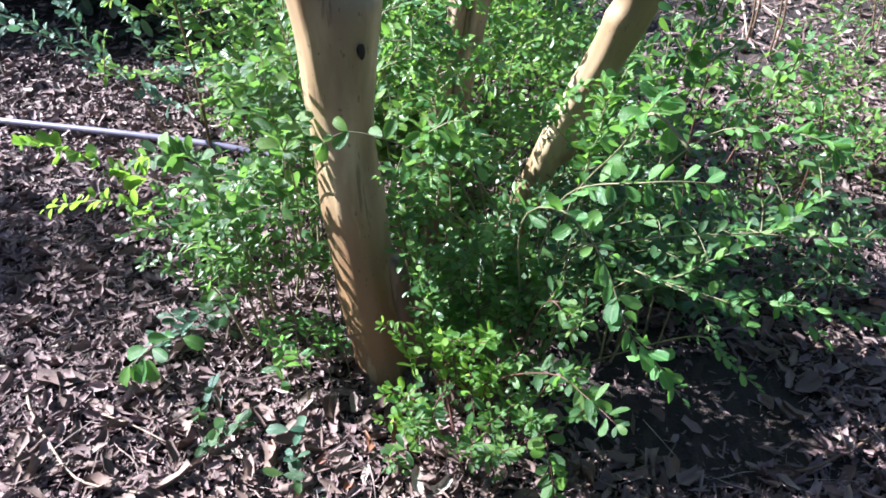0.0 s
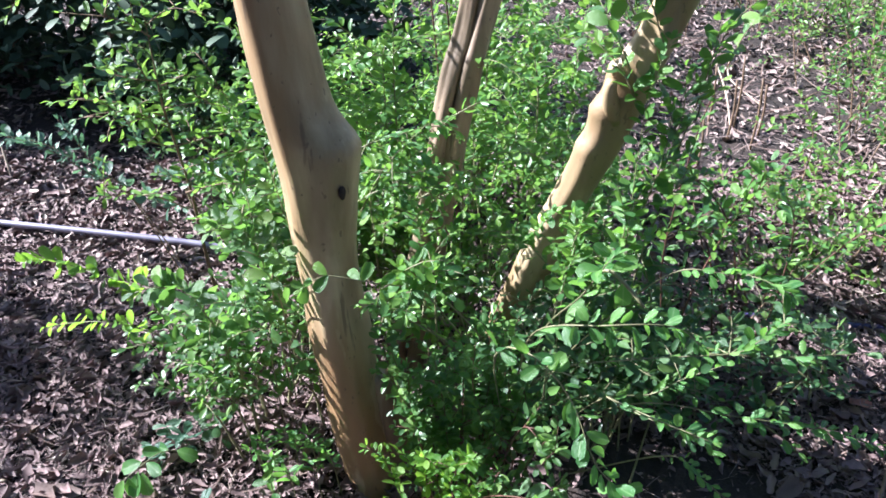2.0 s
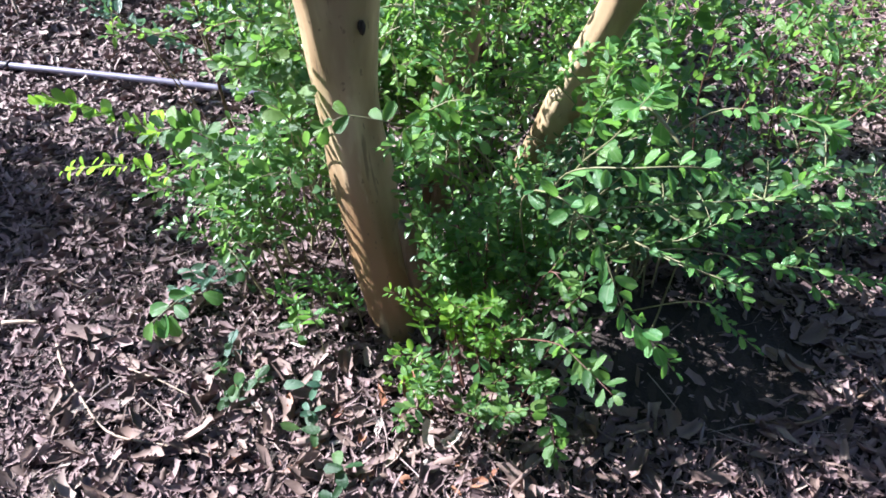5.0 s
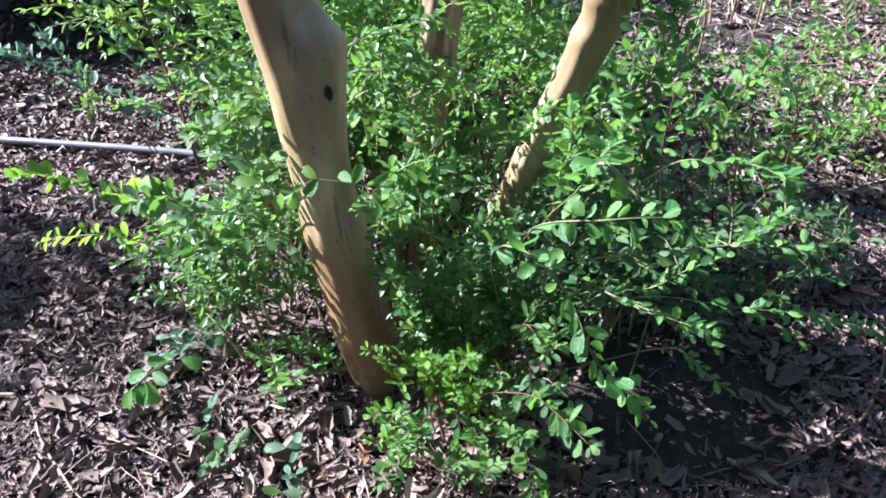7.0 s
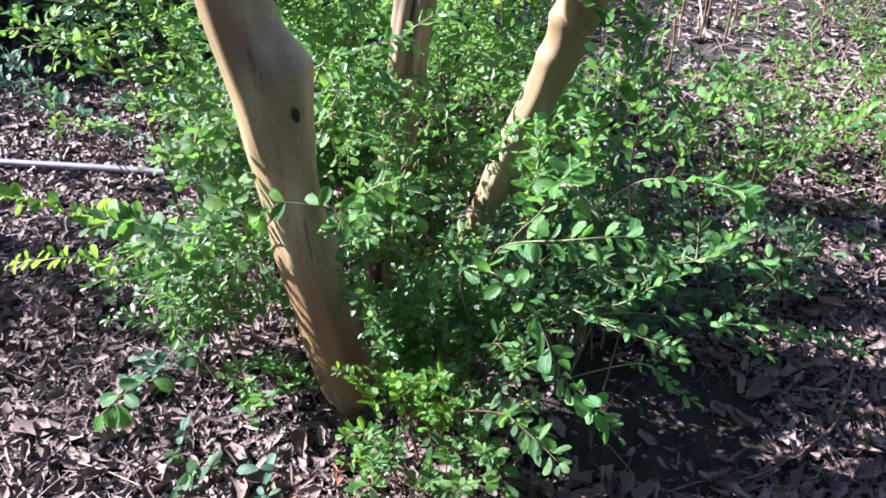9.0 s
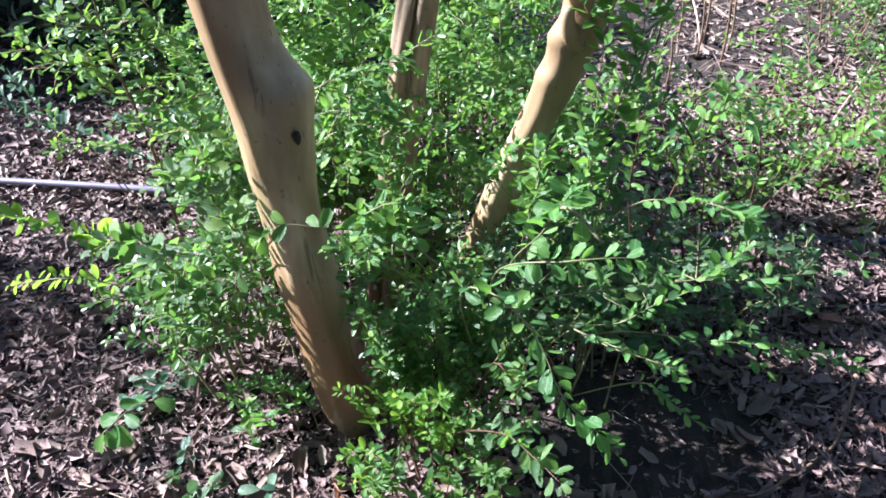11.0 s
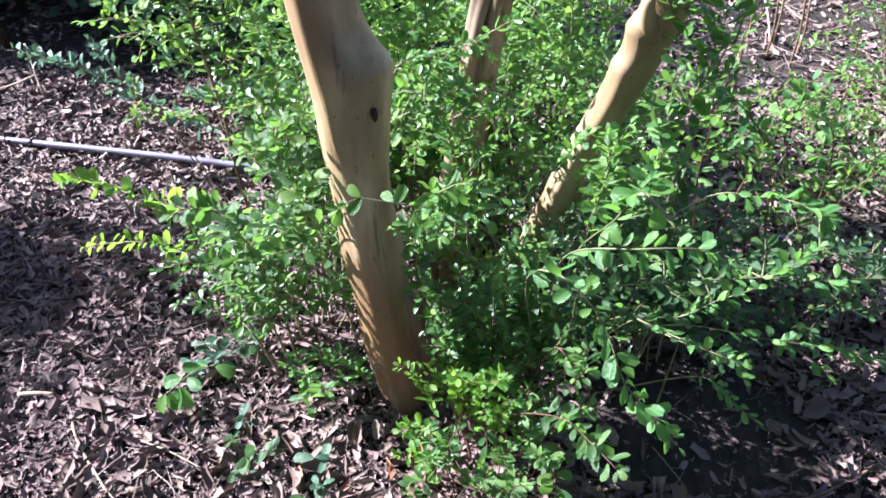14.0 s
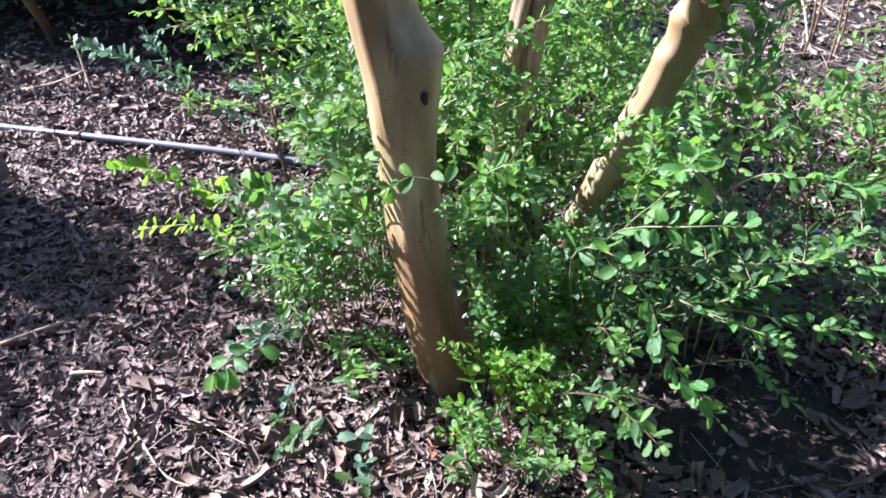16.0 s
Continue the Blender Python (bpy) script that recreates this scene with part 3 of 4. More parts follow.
def shrub(name, label, place, store, wood, leaves=LEAF, stems=STEM, parts=300, group="", category="shrub", young=(), tips=None):
    ob = thing(name, label, category, (place[0], place[1], 0), group)
    on(ob, child("stem", mesh_from("stem", wood[0], wood[1], stems), ob))
    store.sort(key=lambda km: km[1].translation.y - 0.4 * km[1].translation.z)
    singles = [mesh_from("leaf", v, f.tolist(), leaves) for v, f in LEAVES]
    for k, m in store[:parts]:
        one = on(ob, child("leaf", singles[k], ob))
        one.matrix_basis = m
    if len(store) > parts:
        on(ob, child("foliage", joined("foliage", LEAVES, store[parts:], leaves), ob, kind="stuff"))
    fresh = [mesh_from("leaf", v, f.tolist(), tips or LEAF_YOUNG) for v, f in LEAVES] if young else []
    for k, m in young:
        one = on(ob, child("leaf", fresh[k], ob))
        one.matrix_basis = m
    return ob


# shrub with long arching shoots beside the leaning trunk
rng, store, fresh, wood = random.Random(21), [], [], ([], [])
bush(rng, (0.46, 1.74), (0.24, 0.14), 0.52, 10, 7, 0.032, store, wood, gap=0.027, bare=0.55)
bush(rng, (0.42, 1.64), (0.12, 0.08), 0.46, 3, 6, 0.034, store, wood, gap=0.026, bare=0.5)
bush(rng, (0.58, 1.72), (0.14, 0.10), 0.62, 5, 8, 0.036, store, wood, gap=0.026, bare=0.5, shoot=(0.08, 0.2))
bush(rng, (0.82, 1.96), (0.26, 0.14), 0.40, 10, 7, 0.034, store, wood, gap=0.026)
bush(rng, (1.14, 2.04), (0.20, 0.12), 0.26, 5, 5, 0.034, store, wood, gap=0.028, shoot=(0.08, 0.2))
ARCHES = (((0.30, 1.55, 0.25), (0.285, 1.30, 0.66), (0.343, 1.18, 0.772), (0.410, 1.17, 0.691), (0.451, 1.12, 0.604), (0.494, 1.10, 0.561), (0.544, 1.085, 0.495)),
          ((0.36, 1.55, 0.35), (0.37, 1.36, 0.67), (0.416, 1.20, 0.871), (0.438, 1.17, 0.938), (0.454, 1.16, 0.972)),
          ((0.33, 1.55, 0.40), (0.354, 1.30, 0.72), (0.457, 1.22, 0.801), (0.565, 1.23, 0.796), (0.628, 1.28, 0.72)))
for line, leaf, bare, gap in zip(ARCHES, (0.038, 0.036, 0.036), (0.2, 0.4, 0.2), (0.050, 0.036, 0.034)):
    grow(line, rng, leaf, fresh, wood, 0.0019, gap, bare, (-0.25, -0.5, 1))
tube(curve_points([(0.430, 1.18, 0.925), (0.450, 1.16, 0.947), (0.474, 1.14, 0.934), (0.496, 1.12, 0.914)], 8), 0.0030, 0.0024, 6, *wood)
for base, along, size in (((0.468, 1.145, 0.938), (0.05, -0.3, -1.0), 0.040), ((0.410, 1.17, 0.690), (-0.02, -0.2, -1.0), 0.041), ((0.452, 1.16, 0.948), (0.9, 0.2, 0.35), 0.040), ((0.440, 1.165, 0.942), (-0.9, -0.1, 0.1), 0.037), ((0.362, 1.18, 0.750), (-0.8, -0.3, -0.5), 0.039), ((0.372, 1.18, 0.742), (0.7, 0.3, 0.6), 0.038)):
    fresh.append((6 + len(fresh) % 3, oriented(Vector(base), Vector(along), Vector((-0.1, -0.7, 0.7)), size)))
SPRAYS = (((0.40, 1.62, 0.20), (0.398, 1.48, 0.47), (0.551, 1.45, 0.538), (0.739, 1.47, 0.545), (0.787, 1.47, 0.576), (0.816, 1.44, 0.648)),
          ((0.70, 1.47, 0.543), (0.743, 1.48, 0.534), (0.860, 1.50, 0.517), (0.969, 1.55, 0.485), (1.10, 1.56, 0.484)),
          ((0.40, 1.60, 0.15), (0.50, 1.50, 0.38), (0.602, 1.48, 0.421), (0.659, 1.48, 0.464), (0.737, 1.48, 0.507)),
          ((0.36, 1.52, 0.40), (0.402, 1.35, 0.589), (0.487, 1.33, 0.552), (0.550, 1.26, 0.576), (0.597, 1.20, 0.604), (0.646, 1.18, 0.598)))
for line, leaf in zip(SPRAYS, (0.034, 0.034, 0.034, 0.029)):
    mixed_age = []
    grow(line, rng, leaf, mixed_age, wood, 0.0020, 0.029, 0.25, (-0.25, -0.4, 1))
    for one in mixed_age:
        (store if rng.random() < 0.35 else fresh).append(one)
DROOPS = (((0.487, 1.33, 0.552), (0.550, 1.26, 0.570), (0.623, 1.22, 0.572), (0.661, 1.20, 0.543)),
          ((0.45, 1.62, 0.20), (0.587, 1.45, 0.425), (0.768, 1.47, 0.380), (0.915, 1.48, 0.350), (1.012, 1.48, 0.327), (1.12, 1.47, 0.292)),
          ((0.846, 1.48, 0.345), (0.895, 1.48, 0.306), (0.942, 1.48, 0.256)),
          ((0.42, 1.55, 0.45), (0.560, 1.35, 0.802), (0.652, 1.32, 0.838), (0.702, 1.28, 0.856), (0.746, 1.255, 0.843)),
          ((0.45, 1.50, 0.15), (0.620, 1.35, 0.382), (0.683, 1.33, 0.351), (0.759, 1.32, 0.283)))
for line, leaf in zip(DROOPS, (0.030, 0.034, 0.028, 0.033, 0.022)):
    grow(line, rng, leaf, fresh, wood, 0.0018, 0.027, 0.3, (-0.25, -0.4, 1))
for line in SPRAYS[:3]:
    sprigs_along([Vector(q) for q in line[1:]], rng, 0.033, store, wood, 3, 0.13, (0.3, 0.7, -0.1))
sprigs_along([Vector(q) for q in SPRAYS[1]], rng, 0.034, store, wood, 4, 0.16, (0.2, 0.8, -0.3))
shrub("arching_shrub", "green shrub with long arching leafy shoots beside the trunks", (0.5, 1.6), store, wood, parts=200, young=fresh, tips=LEAF_FRESH)

# low bright shrub in front of the trunks: upright reddish stems with spaced pairs of leaves
rng, store, bright, wood = random.Random(22), [], [], ([], [])
bush(rng, (0.19, 1.46), (0.05, 0.05), 0.42, 3, 6, 0.029, store, wood, gap=0.024, shoot=(0.05, 0.12), foot=0.03)
bush(rng, (0.26, 1.60), (0.08, 0.08), 0.50, 2, 7, 0.032, store, wood, gap=0.026, shoot=(0.06, 0.15))
FRONT = ((0.067, 1.33, 0.353), (0.102, 1.36, 0.340), (0.151, 1.32, 0.344), (0.202, 1.30, 0.336), (0.246, 1.28, 0.320), (0.036, 1.22, 0.24), (0.066, 1.24, 0.27), (0.103, 1.20, 0.25), (0.139, 1.22, 0.28), (0.055, 1.17, 0.19))
REAR = ((0.121, 1.50, 0.437), (0.169, 1.48, 0.433), (0.215, 1.50, 0.448), (0.251, 1.45, 0.402), (0.135, 1.45, 0.366), (0.183, 1.42, 0.349), (0.231, 1.38, 0.358), (0.287, 1.42, 0.369), (0.385, 1.38, 0.411), (0.321, 1.20, 0.30), (0.271, 1.16, 0.22), (0.19, 1.18, 0.20), (0.30, 1.34, 0.33))
COVER = ((0.270, 1.58, 0.521), (0.300, 1.55, 0.524), (0.329, 1.58, 0.539), (0.290, 1.52, 0.509), (0.247, 1.55, 0.506))
LOW = ((0.278, 1.33, 0.285), (0.336, 1.34, 0.293), (0.370, 1.27, 0.300), (0.303, 1.25, 0.278), (0.248, 1.22, 0.260), (0.347, 1.19, 0.305), (0.403, 1.30, 0.326), (0.426, 1.20, 0.339), (0.217, 1.16, 0.249), (0.273, 1.14, 0.263))
# SHADE stems are added to keep sun off the soil to their right
SHADE = ((0.13, 1.60, 0.42), (0.18, 1.57, 0.40), (0.22, 1.60, 0.36), (0.26, 1.55, 0.44), (0.31, 1.57, 0.38), (0.35, 1.52, 0.40), (0.40, 1.55, 0.34), (0.28, 1.52, 0.30), (0.24, 1.57, 0.26))
SIDE = ((0.079, 1.430, 0.550), (0.110, 1.420, 0.531), (0.088, 1.420, 0.480), (0.135, 1.430, 0.495), (0.114, 1.400, 0.448), (0.162, 1.450, 0.516))
for tip in FRONT + REAR + LOW + SIDE + COVER + SHADE:
    t, b = Vector(tip), Vector((0.55 * tip[0] + 0.09, 0.55 * tip[1] + 0.64, 0))
    b.z = lie(b.x, b.y) - 0.01
    # the front tips take the brighter leaf colour, standing in for sun on them
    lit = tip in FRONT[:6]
    # the sun-blocking stems carry larger, wider spaced leaves
    old = tip in SHADE
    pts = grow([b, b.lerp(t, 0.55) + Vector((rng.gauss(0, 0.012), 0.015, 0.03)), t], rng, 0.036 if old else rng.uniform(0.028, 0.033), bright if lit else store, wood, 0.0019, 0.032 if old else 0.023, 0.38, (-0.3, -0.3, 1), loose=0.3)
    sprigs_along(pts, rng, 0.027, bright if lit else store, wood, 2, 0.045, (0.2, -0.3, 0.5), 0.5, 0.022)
for line, leaf in ((((0.22, 1.40, 0.12), (0.268, 1.30, 0.294), (0.357, 1.20, 0.411), (0.407, 1.14, 0.424), (0.453, 1.08, 0.427)), 0.036),
             (((0.26, 1.36, 0.08), (0.335, 1.25, 0.235), (0.356, 1.15, 0.255), (0.370, 1.10, 0.195)), 0.040),
             (((0.20, 1.38, 0.08), (0.205, 1.30, 0.25), (0.226, 1.25, 0.177), (0.263, 1.22, 0.104)), 0.036),
             (((0.176, 1.40, 0.10), (0.166, 1.34, 0.319), (0.150, 1.30, 0.403)), 0.029),
             (((0.214, 1.40, 0.12), (0.208, 1.34, 0.322), (0.245, 1.30, 0.393)), 0.029),
             (((0.10, 1.40, 0.02), (0.092, 1.34, 0.157), (0.067, 1.29, 0.245), (0.035, 1.27, 0.257)), 0.030),
             (((0.12, 1.38, 0.02), (0.11, 1.30, 0.12), (0.10, 1.24, 0.16)), 0.032)):
    pts = grow(line, rng, leaf, bright if leaf < 0.031 else store, wood, 0.0022, 0.024, 0.25, (-0.25, -0.5, 1))
    if leaf < 0.031:
        sprigs_along(pts, rng, 0.029, bright, wood, 2, 0.05, (0, -0.4, 0.4), 0.5, 0.023)
for line in (((0.12, 1.50, 0.05), (0.098, 1.50, 0.278), (0.072, 1.50, 0.389), (0.053, 1.50, 0.478), (0.042, 1.52, 0.539)),
             ((0.152, 1.50, 0.10), (0.160, 1.46, 0.286), (0.201, 1.44, 0.361)),
             ((0.25, 1.50, 0.15), (0.249, 1.45, 0.371), (0.239, 1.42, 0.496), (0.246, 1.40, 0.602)),
             ((0.30, 1.48, 0.20), (0.342, 1.30, 0.494), (0.390, 1.25, 0.474), (0.399, 1.22, 0.578))):
    pts = grow(line, rng, 0.030, store, wood, 0.0018, 0.026, 0.3, (-0.25, -0.4, 1))
    sprigs_along(pts, rng, 0.028, store, wood, 4, 0.06, (0.3, -0.3, 0.3), 0.3)
shrub("low_shrub", "low bright green shrub in front of the trunks", (0.23, 1.38), store, wood, LEAF_MIXED, STEM_RED, young=bright, tips=LEAF_SUNLIT)

# shrub behind and beside the knotted trunk
rng, store, fresh, wood = random.Random(23), [], [], ([], [])
bush(rng, (-0.32, 1.84), (0.17, 0.07), 0.52, 5, 5, 0.037, store, wood, (0.0, -0.10), (0.08, 0.2), 0.031, bare=0.6)
bush(rng, (-0.25, 2.0), (0.22, 0.24), 0.70, 13, 8, 0.038, store, wood, gap=0.029, bare=0.4)
bush(rng, (-0.31, 1.66), (0.13, 0.06), 0.66, 7, 7, 0.036, store, wood, (0.0, -0.03), (0.06, 0.15), 0.032, foot=0.06, bare=0.62)
for line, leaf in ((((-0.50, 1.95, 0.10), (-0.676, 2.02, 0.225), (-0.778, 2.05, 0.240), (-0.864, 2.03, 0.285), (-0.926, 1.98, 0.360), (-0.971, 1.90, 0.422)), 0.055),
                   (((-0.45, 1.80, 0.18), (-0.547, 1.72, 0.325), (-0.586, 1.65, 0.416), (-0.648, 1.62, 0.449), (-0.842, 1.72, 0.349)), 0.035)):
    grow(line, rng, leaf, fresh, wood, 0.0018, 0.026, 0.3, (-0.9, 0.6, -0.1), loose=0.22)
for line, leaf, n in ((((-0.38, 1.70, 0.10), (-0.336, 1.60, 0.408), (-0.332, 1.52, 0.568), (-0.343, 1.48, 0.656), (-0.374, 1.46, 0.669)), 0.044, 5),
                      (((-0.22, 1.68, 0.15), (-0.180, 1.58, 0.529), (-0.173, 1.50, 0.690), (-0.167, 1.44, 0.802), (-0.191, 1.42, 0.845)), 0.042, 7),
                      (((-0.22, 1.66, 0.20), (-0.204, 1.60, 0.574), (-0.140, 1.50, 0.719), (-0.150, 1.46, 0.797)), 0.038, 0),
                      (((-0.38, 1.78, 0.05), (-0.358, 1.70, 0.210), (-0.343, 1.66, 0.392), (-0.291, 1.62, 0.541)), 0.039, 6),
                      (((-0.40, 1.80, 0.05), (-0.450, 1.75, 0.200), (-0.510, 1.75, 0.274), (-0.599, 1.82, 0.327)), 0.040, 6),
                      (((-0.26, 1.68, 0.10), (-0.24, 1.62, 0.36), (-0.21, 1.58, 0.50), (-0.24, 1.53, 0.62)), 0.040, 6),
                      (((-0.14, 1.70, 0.05), (-0.140, 1.62, 0.515), (-0.139, 1.60, 0.679), (-0.158, 1.60, 0.801), (-0.182, 1.62, 0.903)), 0.030, 3)):
    pts = grow(line, rng, leaf, store, wood, 0.0024, 0.028, 0.4, (-0.25, -0.4, 1))
    sprigs_along(pts, rng, leaf * 0.95, store, wood, n, 0.10, (-0.3, -0.3, 0.2), 0.35, 0.026)
fresh.append((1, oriented(Vector((-0.449, 1.70, 0.239)), Vector((0.1, -0.2, -1.0)), Vector((0.0, -1.0, 0.3)), 0.034)))
shrub("leafy_shrub", "dense green shrub with round leaves beside the tree", (-0.36, 1.92), store, wood, LEAF_MIXED, young=fresh, tips=LEAF_SUNLIT)

# tall thin shrub with a brown stem
rng, store, pale, wood = random.Random(24), [], [], ([], [])
grow([(-0.55, 2.12, 0.0), (-0.557, 2.10, 0.199), (-0.564, 2.10, 0.339), (-0.545, 2.05, 0.569), (-0.520, 1.95, 0.814), (-0.512, 1.93, 0.93), (-0.50, 1.92, 1.25)], rng, 0.03, store, wood, 0.007, 0.03, 0.5, sides=6)
SIDES = (((-0.523, 1.95, 0.814), (-0.606, 1.95, 0.842), (-0.699, 1.95, 0.859), (-0.794, 1.95, 0.847)),
         ((-0.519, 1.95, 0.800), (-0.572, 1.90, 0.846), (-0.643, 1.88, 0.852), (-0.690, 1.86, 0.846)),
         ((-0.516, 1.95, 0.786), (-0.537, 1.85, 0.853), (-0.594, 1.80, 0.834)),
         ((-0.521, 1.95, 0.734), (-0.563, 1.90, 0.772), (-0.598, 1.88, 0.770)),
         ((-0.521, 1.95, 0.734), (-0.395, 1.90, 0.789), (-0.296, 1.88, 0.821)),
         ((-0.536, 2.00, 0.646), (-0.393, 1.90, 0.731), (-0.274, 1.85, 0.787)),
         ((-0.518, 1.95, 0.836), (-0.405, 1.90, 0.873), (-0.308, 1.88, 0.862)),
         ((-0.509, 1.93, 0.900), (-0.417, 1.90, 0.939), (-0.328, 1.88, 0.896)))
TWIGS = (((-0.512, 1.93, 0.913), (-0.585, 1.93, 0.919), (-0.658, 1.93, 0.946)),
         ((-0.559, 2.05, 0.551), (-0.412, 1.95, 0.635), (-0.301, 1.88, 0.668)),
         ((-0.576, 2.08, 0.481), (-0.608, 2.00, 0.562), (-0.671, 1.95, 0.597), (-0.720, 1.90, 0.616)),
         ((-0.576, 2.08, 0.445), (-0.414, 1.95, 0.545), (-0.290, 1.85, 0.600)),
         ((-0.50, 1.92, 1.02), (-0.57, 1.92, 1.06), (-0.68, 1.90, 1.08)),
         ((-0.50, 1.92, 1.05), (-0.43, 1.90, 1.09), (-0.35, 1.88, 1.08)),
         ((-0.50, 1.92, 1.12), (-0.62, 1.90, 1.15), (-0.76, 1.88, 1.14)))
for line in SIDES + TWIGS:
    pts = grow(line, rng, 0.036, store, wood, 0.002, 0.026, 0.12)
    sprigs_along(pts, rng, 0.033, store, wood, 3, 0.08, (0, 0.1, 0.35), 0.25, 0.026)
for line in (((-0.62, 2.18, 0.0), (-0.795, 2.20, 0.443), (-0.872, 2.20, 0.533), (-0.901, 2.18, 0.631), (-0.918, 2.15, 0.711)),
             ((-0.64, 2.24, 0.0), (-0.837, 2.30, 0.365), (-0.909, 2.20, 0.524), (-0.986, 2.15, 0.627), (-1.090, 2.12, 0.680))):
    pts = grow(line, rng, 0.034, pale, wood, 0.0024, 0.026, 0.4, (-0.1, 0.5, 0.8))
    sprigs_along(pts, rng, 0.030, pale, wood, 1, 0.07, (-0.4, 0.1, 0.3), 0.4)
shrub("tall_shrub", "tall green shrub on one thin brown stem", (-0.55, 2.12), store, wood, LEAF_LIME, STEM_BROWN, young=pale, tips=LEAF_BLUE)

# pale shoot reaching out over the pipe
rng, store, wood = random.Random(29), [], ([], [])
bush(rng, (-0.86, 2.92), (0.16, 0.10), 0.34, 6, 5, 0.036, store, wood, gap=0.026, shoot=(0.06, 0.14))
grow([(-0.86, 2.92, -0.01), (-0.92, 2.70, 0.12), (-0.99, 2.62, 0.221), (-1.174, 2.60, 0.358), (-1.294, 2.60, 0.419), (-1.44, 2.60, 0.448)], rng, 0.048, store, wood, 0.0026, 0.034, 0.15)
grow([(-0.87, 2.91, -0.01), (-0.98, 2.74, 0.30), (-1.05, 2.74, 0.50), (-1.07, 2.76, 0.66)], rng, 0.042, store, wood, 0.0026, 0.03, 0.15)
shrub("trailing_shrub", "blue-green shrub with a pale shoot over the pipe", (-0.86, 2.72), store, wood, LEAF_BLUE)

# thicket between and behind the trunks
rng, store, vine, wood = random.Random(25), [], [], ([], [])
bush(rng, (0.22, 1.84), (0.16, 0.12), 0.46, 4, 6, 0.034, store, wood, gap=0.025)
bush(rng, (0.54, 2.16), (0.14, 0.08), 0.84, 5, 8, 0.034, store, wood, gap=0.026, bare=0.5, shoot=(0.08, 0.18))
bush(rng, (0.12, 1.90), (0.12, 0.05), 0.66, 5, 9, 0.033, store, wood, gap=0.026, bare=0.68, shoot=(0.07, 0.16))
bush(rng, (0.10, 2.22), (0.16, 0.05), 0.62, 6, 7, 0.033, store, wood, (0, 0), (0.08, 0.18), 0.026)
for i in range(4):
    x = 0.0 + 0.035 * i
    grow([(x, 2.18, 0.15), (x + rng.uniform(-0.03, 0.03), 2.17, 0.38), (x + rng.uniform(-0.06, 0.06), 2.15, rng.uniform(0.50, 0.66))], rng, 0.038, store, wood, 0.0018, 0.024, 0.25)
for i in range(8):
    x = 0.46 + 0.03 * i
    grow([(x, 1.75, 0.35 + 0.08 * i), (x + 0.03, 1.72 + 0.02 * (i % 2), 0.50 + 0.085 * i), (x + rng.uniform(0.0, 0.12), 1.70, 0.62 + 0.085 * i)], rng, 0.040, vine, wood, 0.0018, 0.025, 0.1)
# high sprigs, mostly out of view, added to shade the leaning trunk's top
for i in range(5):
    x, z = rng.uniform(0.44, 0.60), rng.uniform(1.00, 1.30)
    grow([(x + 0.05, 1.74, z - 0.16), (x, 1.75, z - 0.06), (x - rng.uniform(0.02, 0.14), 1.78 + rng.uniform(0, 0.08), z)], rng, 0.042, vine, wood, 0.0016, 0.024, 0.1)
for x, z in ((0.42, 0.68), (0.44, 0.78)):
    grow([(x - 0.02, 1.64, z - 0.22), (x, 1.62, z - 0.08), (x + rng.uniform(-0.05, 0.06), 1.60, z)], rng, 0.036, store, wood, 0.0016, 0.024, 0.2)
for x, y, z in ((0.341, 1.70, 0.643), (0.366, 1.70, 0.675), (0.386, 1.70, 0.703), (0.410, 1.70, 0.718)):
    grow([(x + 0.09, y + 0.02, z - 0.12), (x + 0.03, y + 0.01, z - 0.04), (x, y, z)], rng, 0.036, vine, wood, 0.0016, 0.026, 0.3, (-0.3, -0.4, 1))
    grow([(x - 0.08, y + 0.02, z - 0.12), (x - 0.04, y + 0.01, z - 0.04), (x - 0.01, y - 0.01, z + 0.01)], rng, 0.036, vine, wood, 0.0016, 0.026, 0.3, (-0.3, -0.4, 1))
bush(rng, (0.56, 1.75), (0.10, 0.06), 1.02, 2, 6, 0.036, vine, wood, (0.08, 0.0), (0.07, 0.16), 0.028, bare=0.4)
for line in (((0.41, 1.64, 0.30), (0.42, 1.62, 0.56), (0.436, 1.62, 0.70), (0.47, 1.61, 0.80)), ((0.38, 1.66, 0.30), (0.42, 1.64, 0.60), (0.45, 1.62, 0.68)), ((0.55, 1.72, 0.05), (0.552, 1.70, 0.567), (0.564, 1.72, 0.936), (0.60, 1.74, 1.08))):
    grow(line, rng, 0.035, store, wood, 0.0018, 0.026, 0.35)
for line in (((-0.15, 1.72, 0.72), (-0.025, 1.70, 0.801), (0.089, 1.74, 0.788), (0.217, 1.80, 0.763)), ((-0.14, 1.78, 0.76), (-0.012, 1.75, 0.841), (0.063, 1.78, 0.856), (0.154, 1.85, 0.861), (0.224, 1.90, 0.873)),
             ((-0.02, 1.72, 0.70), (0.040, 1.75, 0.802), (0.129, 1.85, 0.861)), ((-0.10, 1.74, 0.66), (0.029, 1.72, 0.757), (0.135, 1.75, 0.747), (0.267, 1.80, 0.718))):
    pts = grow(line, rng, 0.018, store, wood, 0.0018, 0.045, 0.1)
    sprigs_along(pts, rng, 0.032, store, wood, 9, 0.11, (0.2, 0.1, -0.35))
grow([(0.25, 1.55, 0.5), (0.20, 1.42, 0.68), (0.147, 1.40, 0.732), (0.094, 1.35, 0.773), (0.046, 1.30, 0.819), (-0.002, 1.30, 0.825), (-0.034, 1.28, 0.813)], rng, 0.033, vine, wood, 0.0016, 0.06, 0.9, (-0.2, -0.6, 0.8))
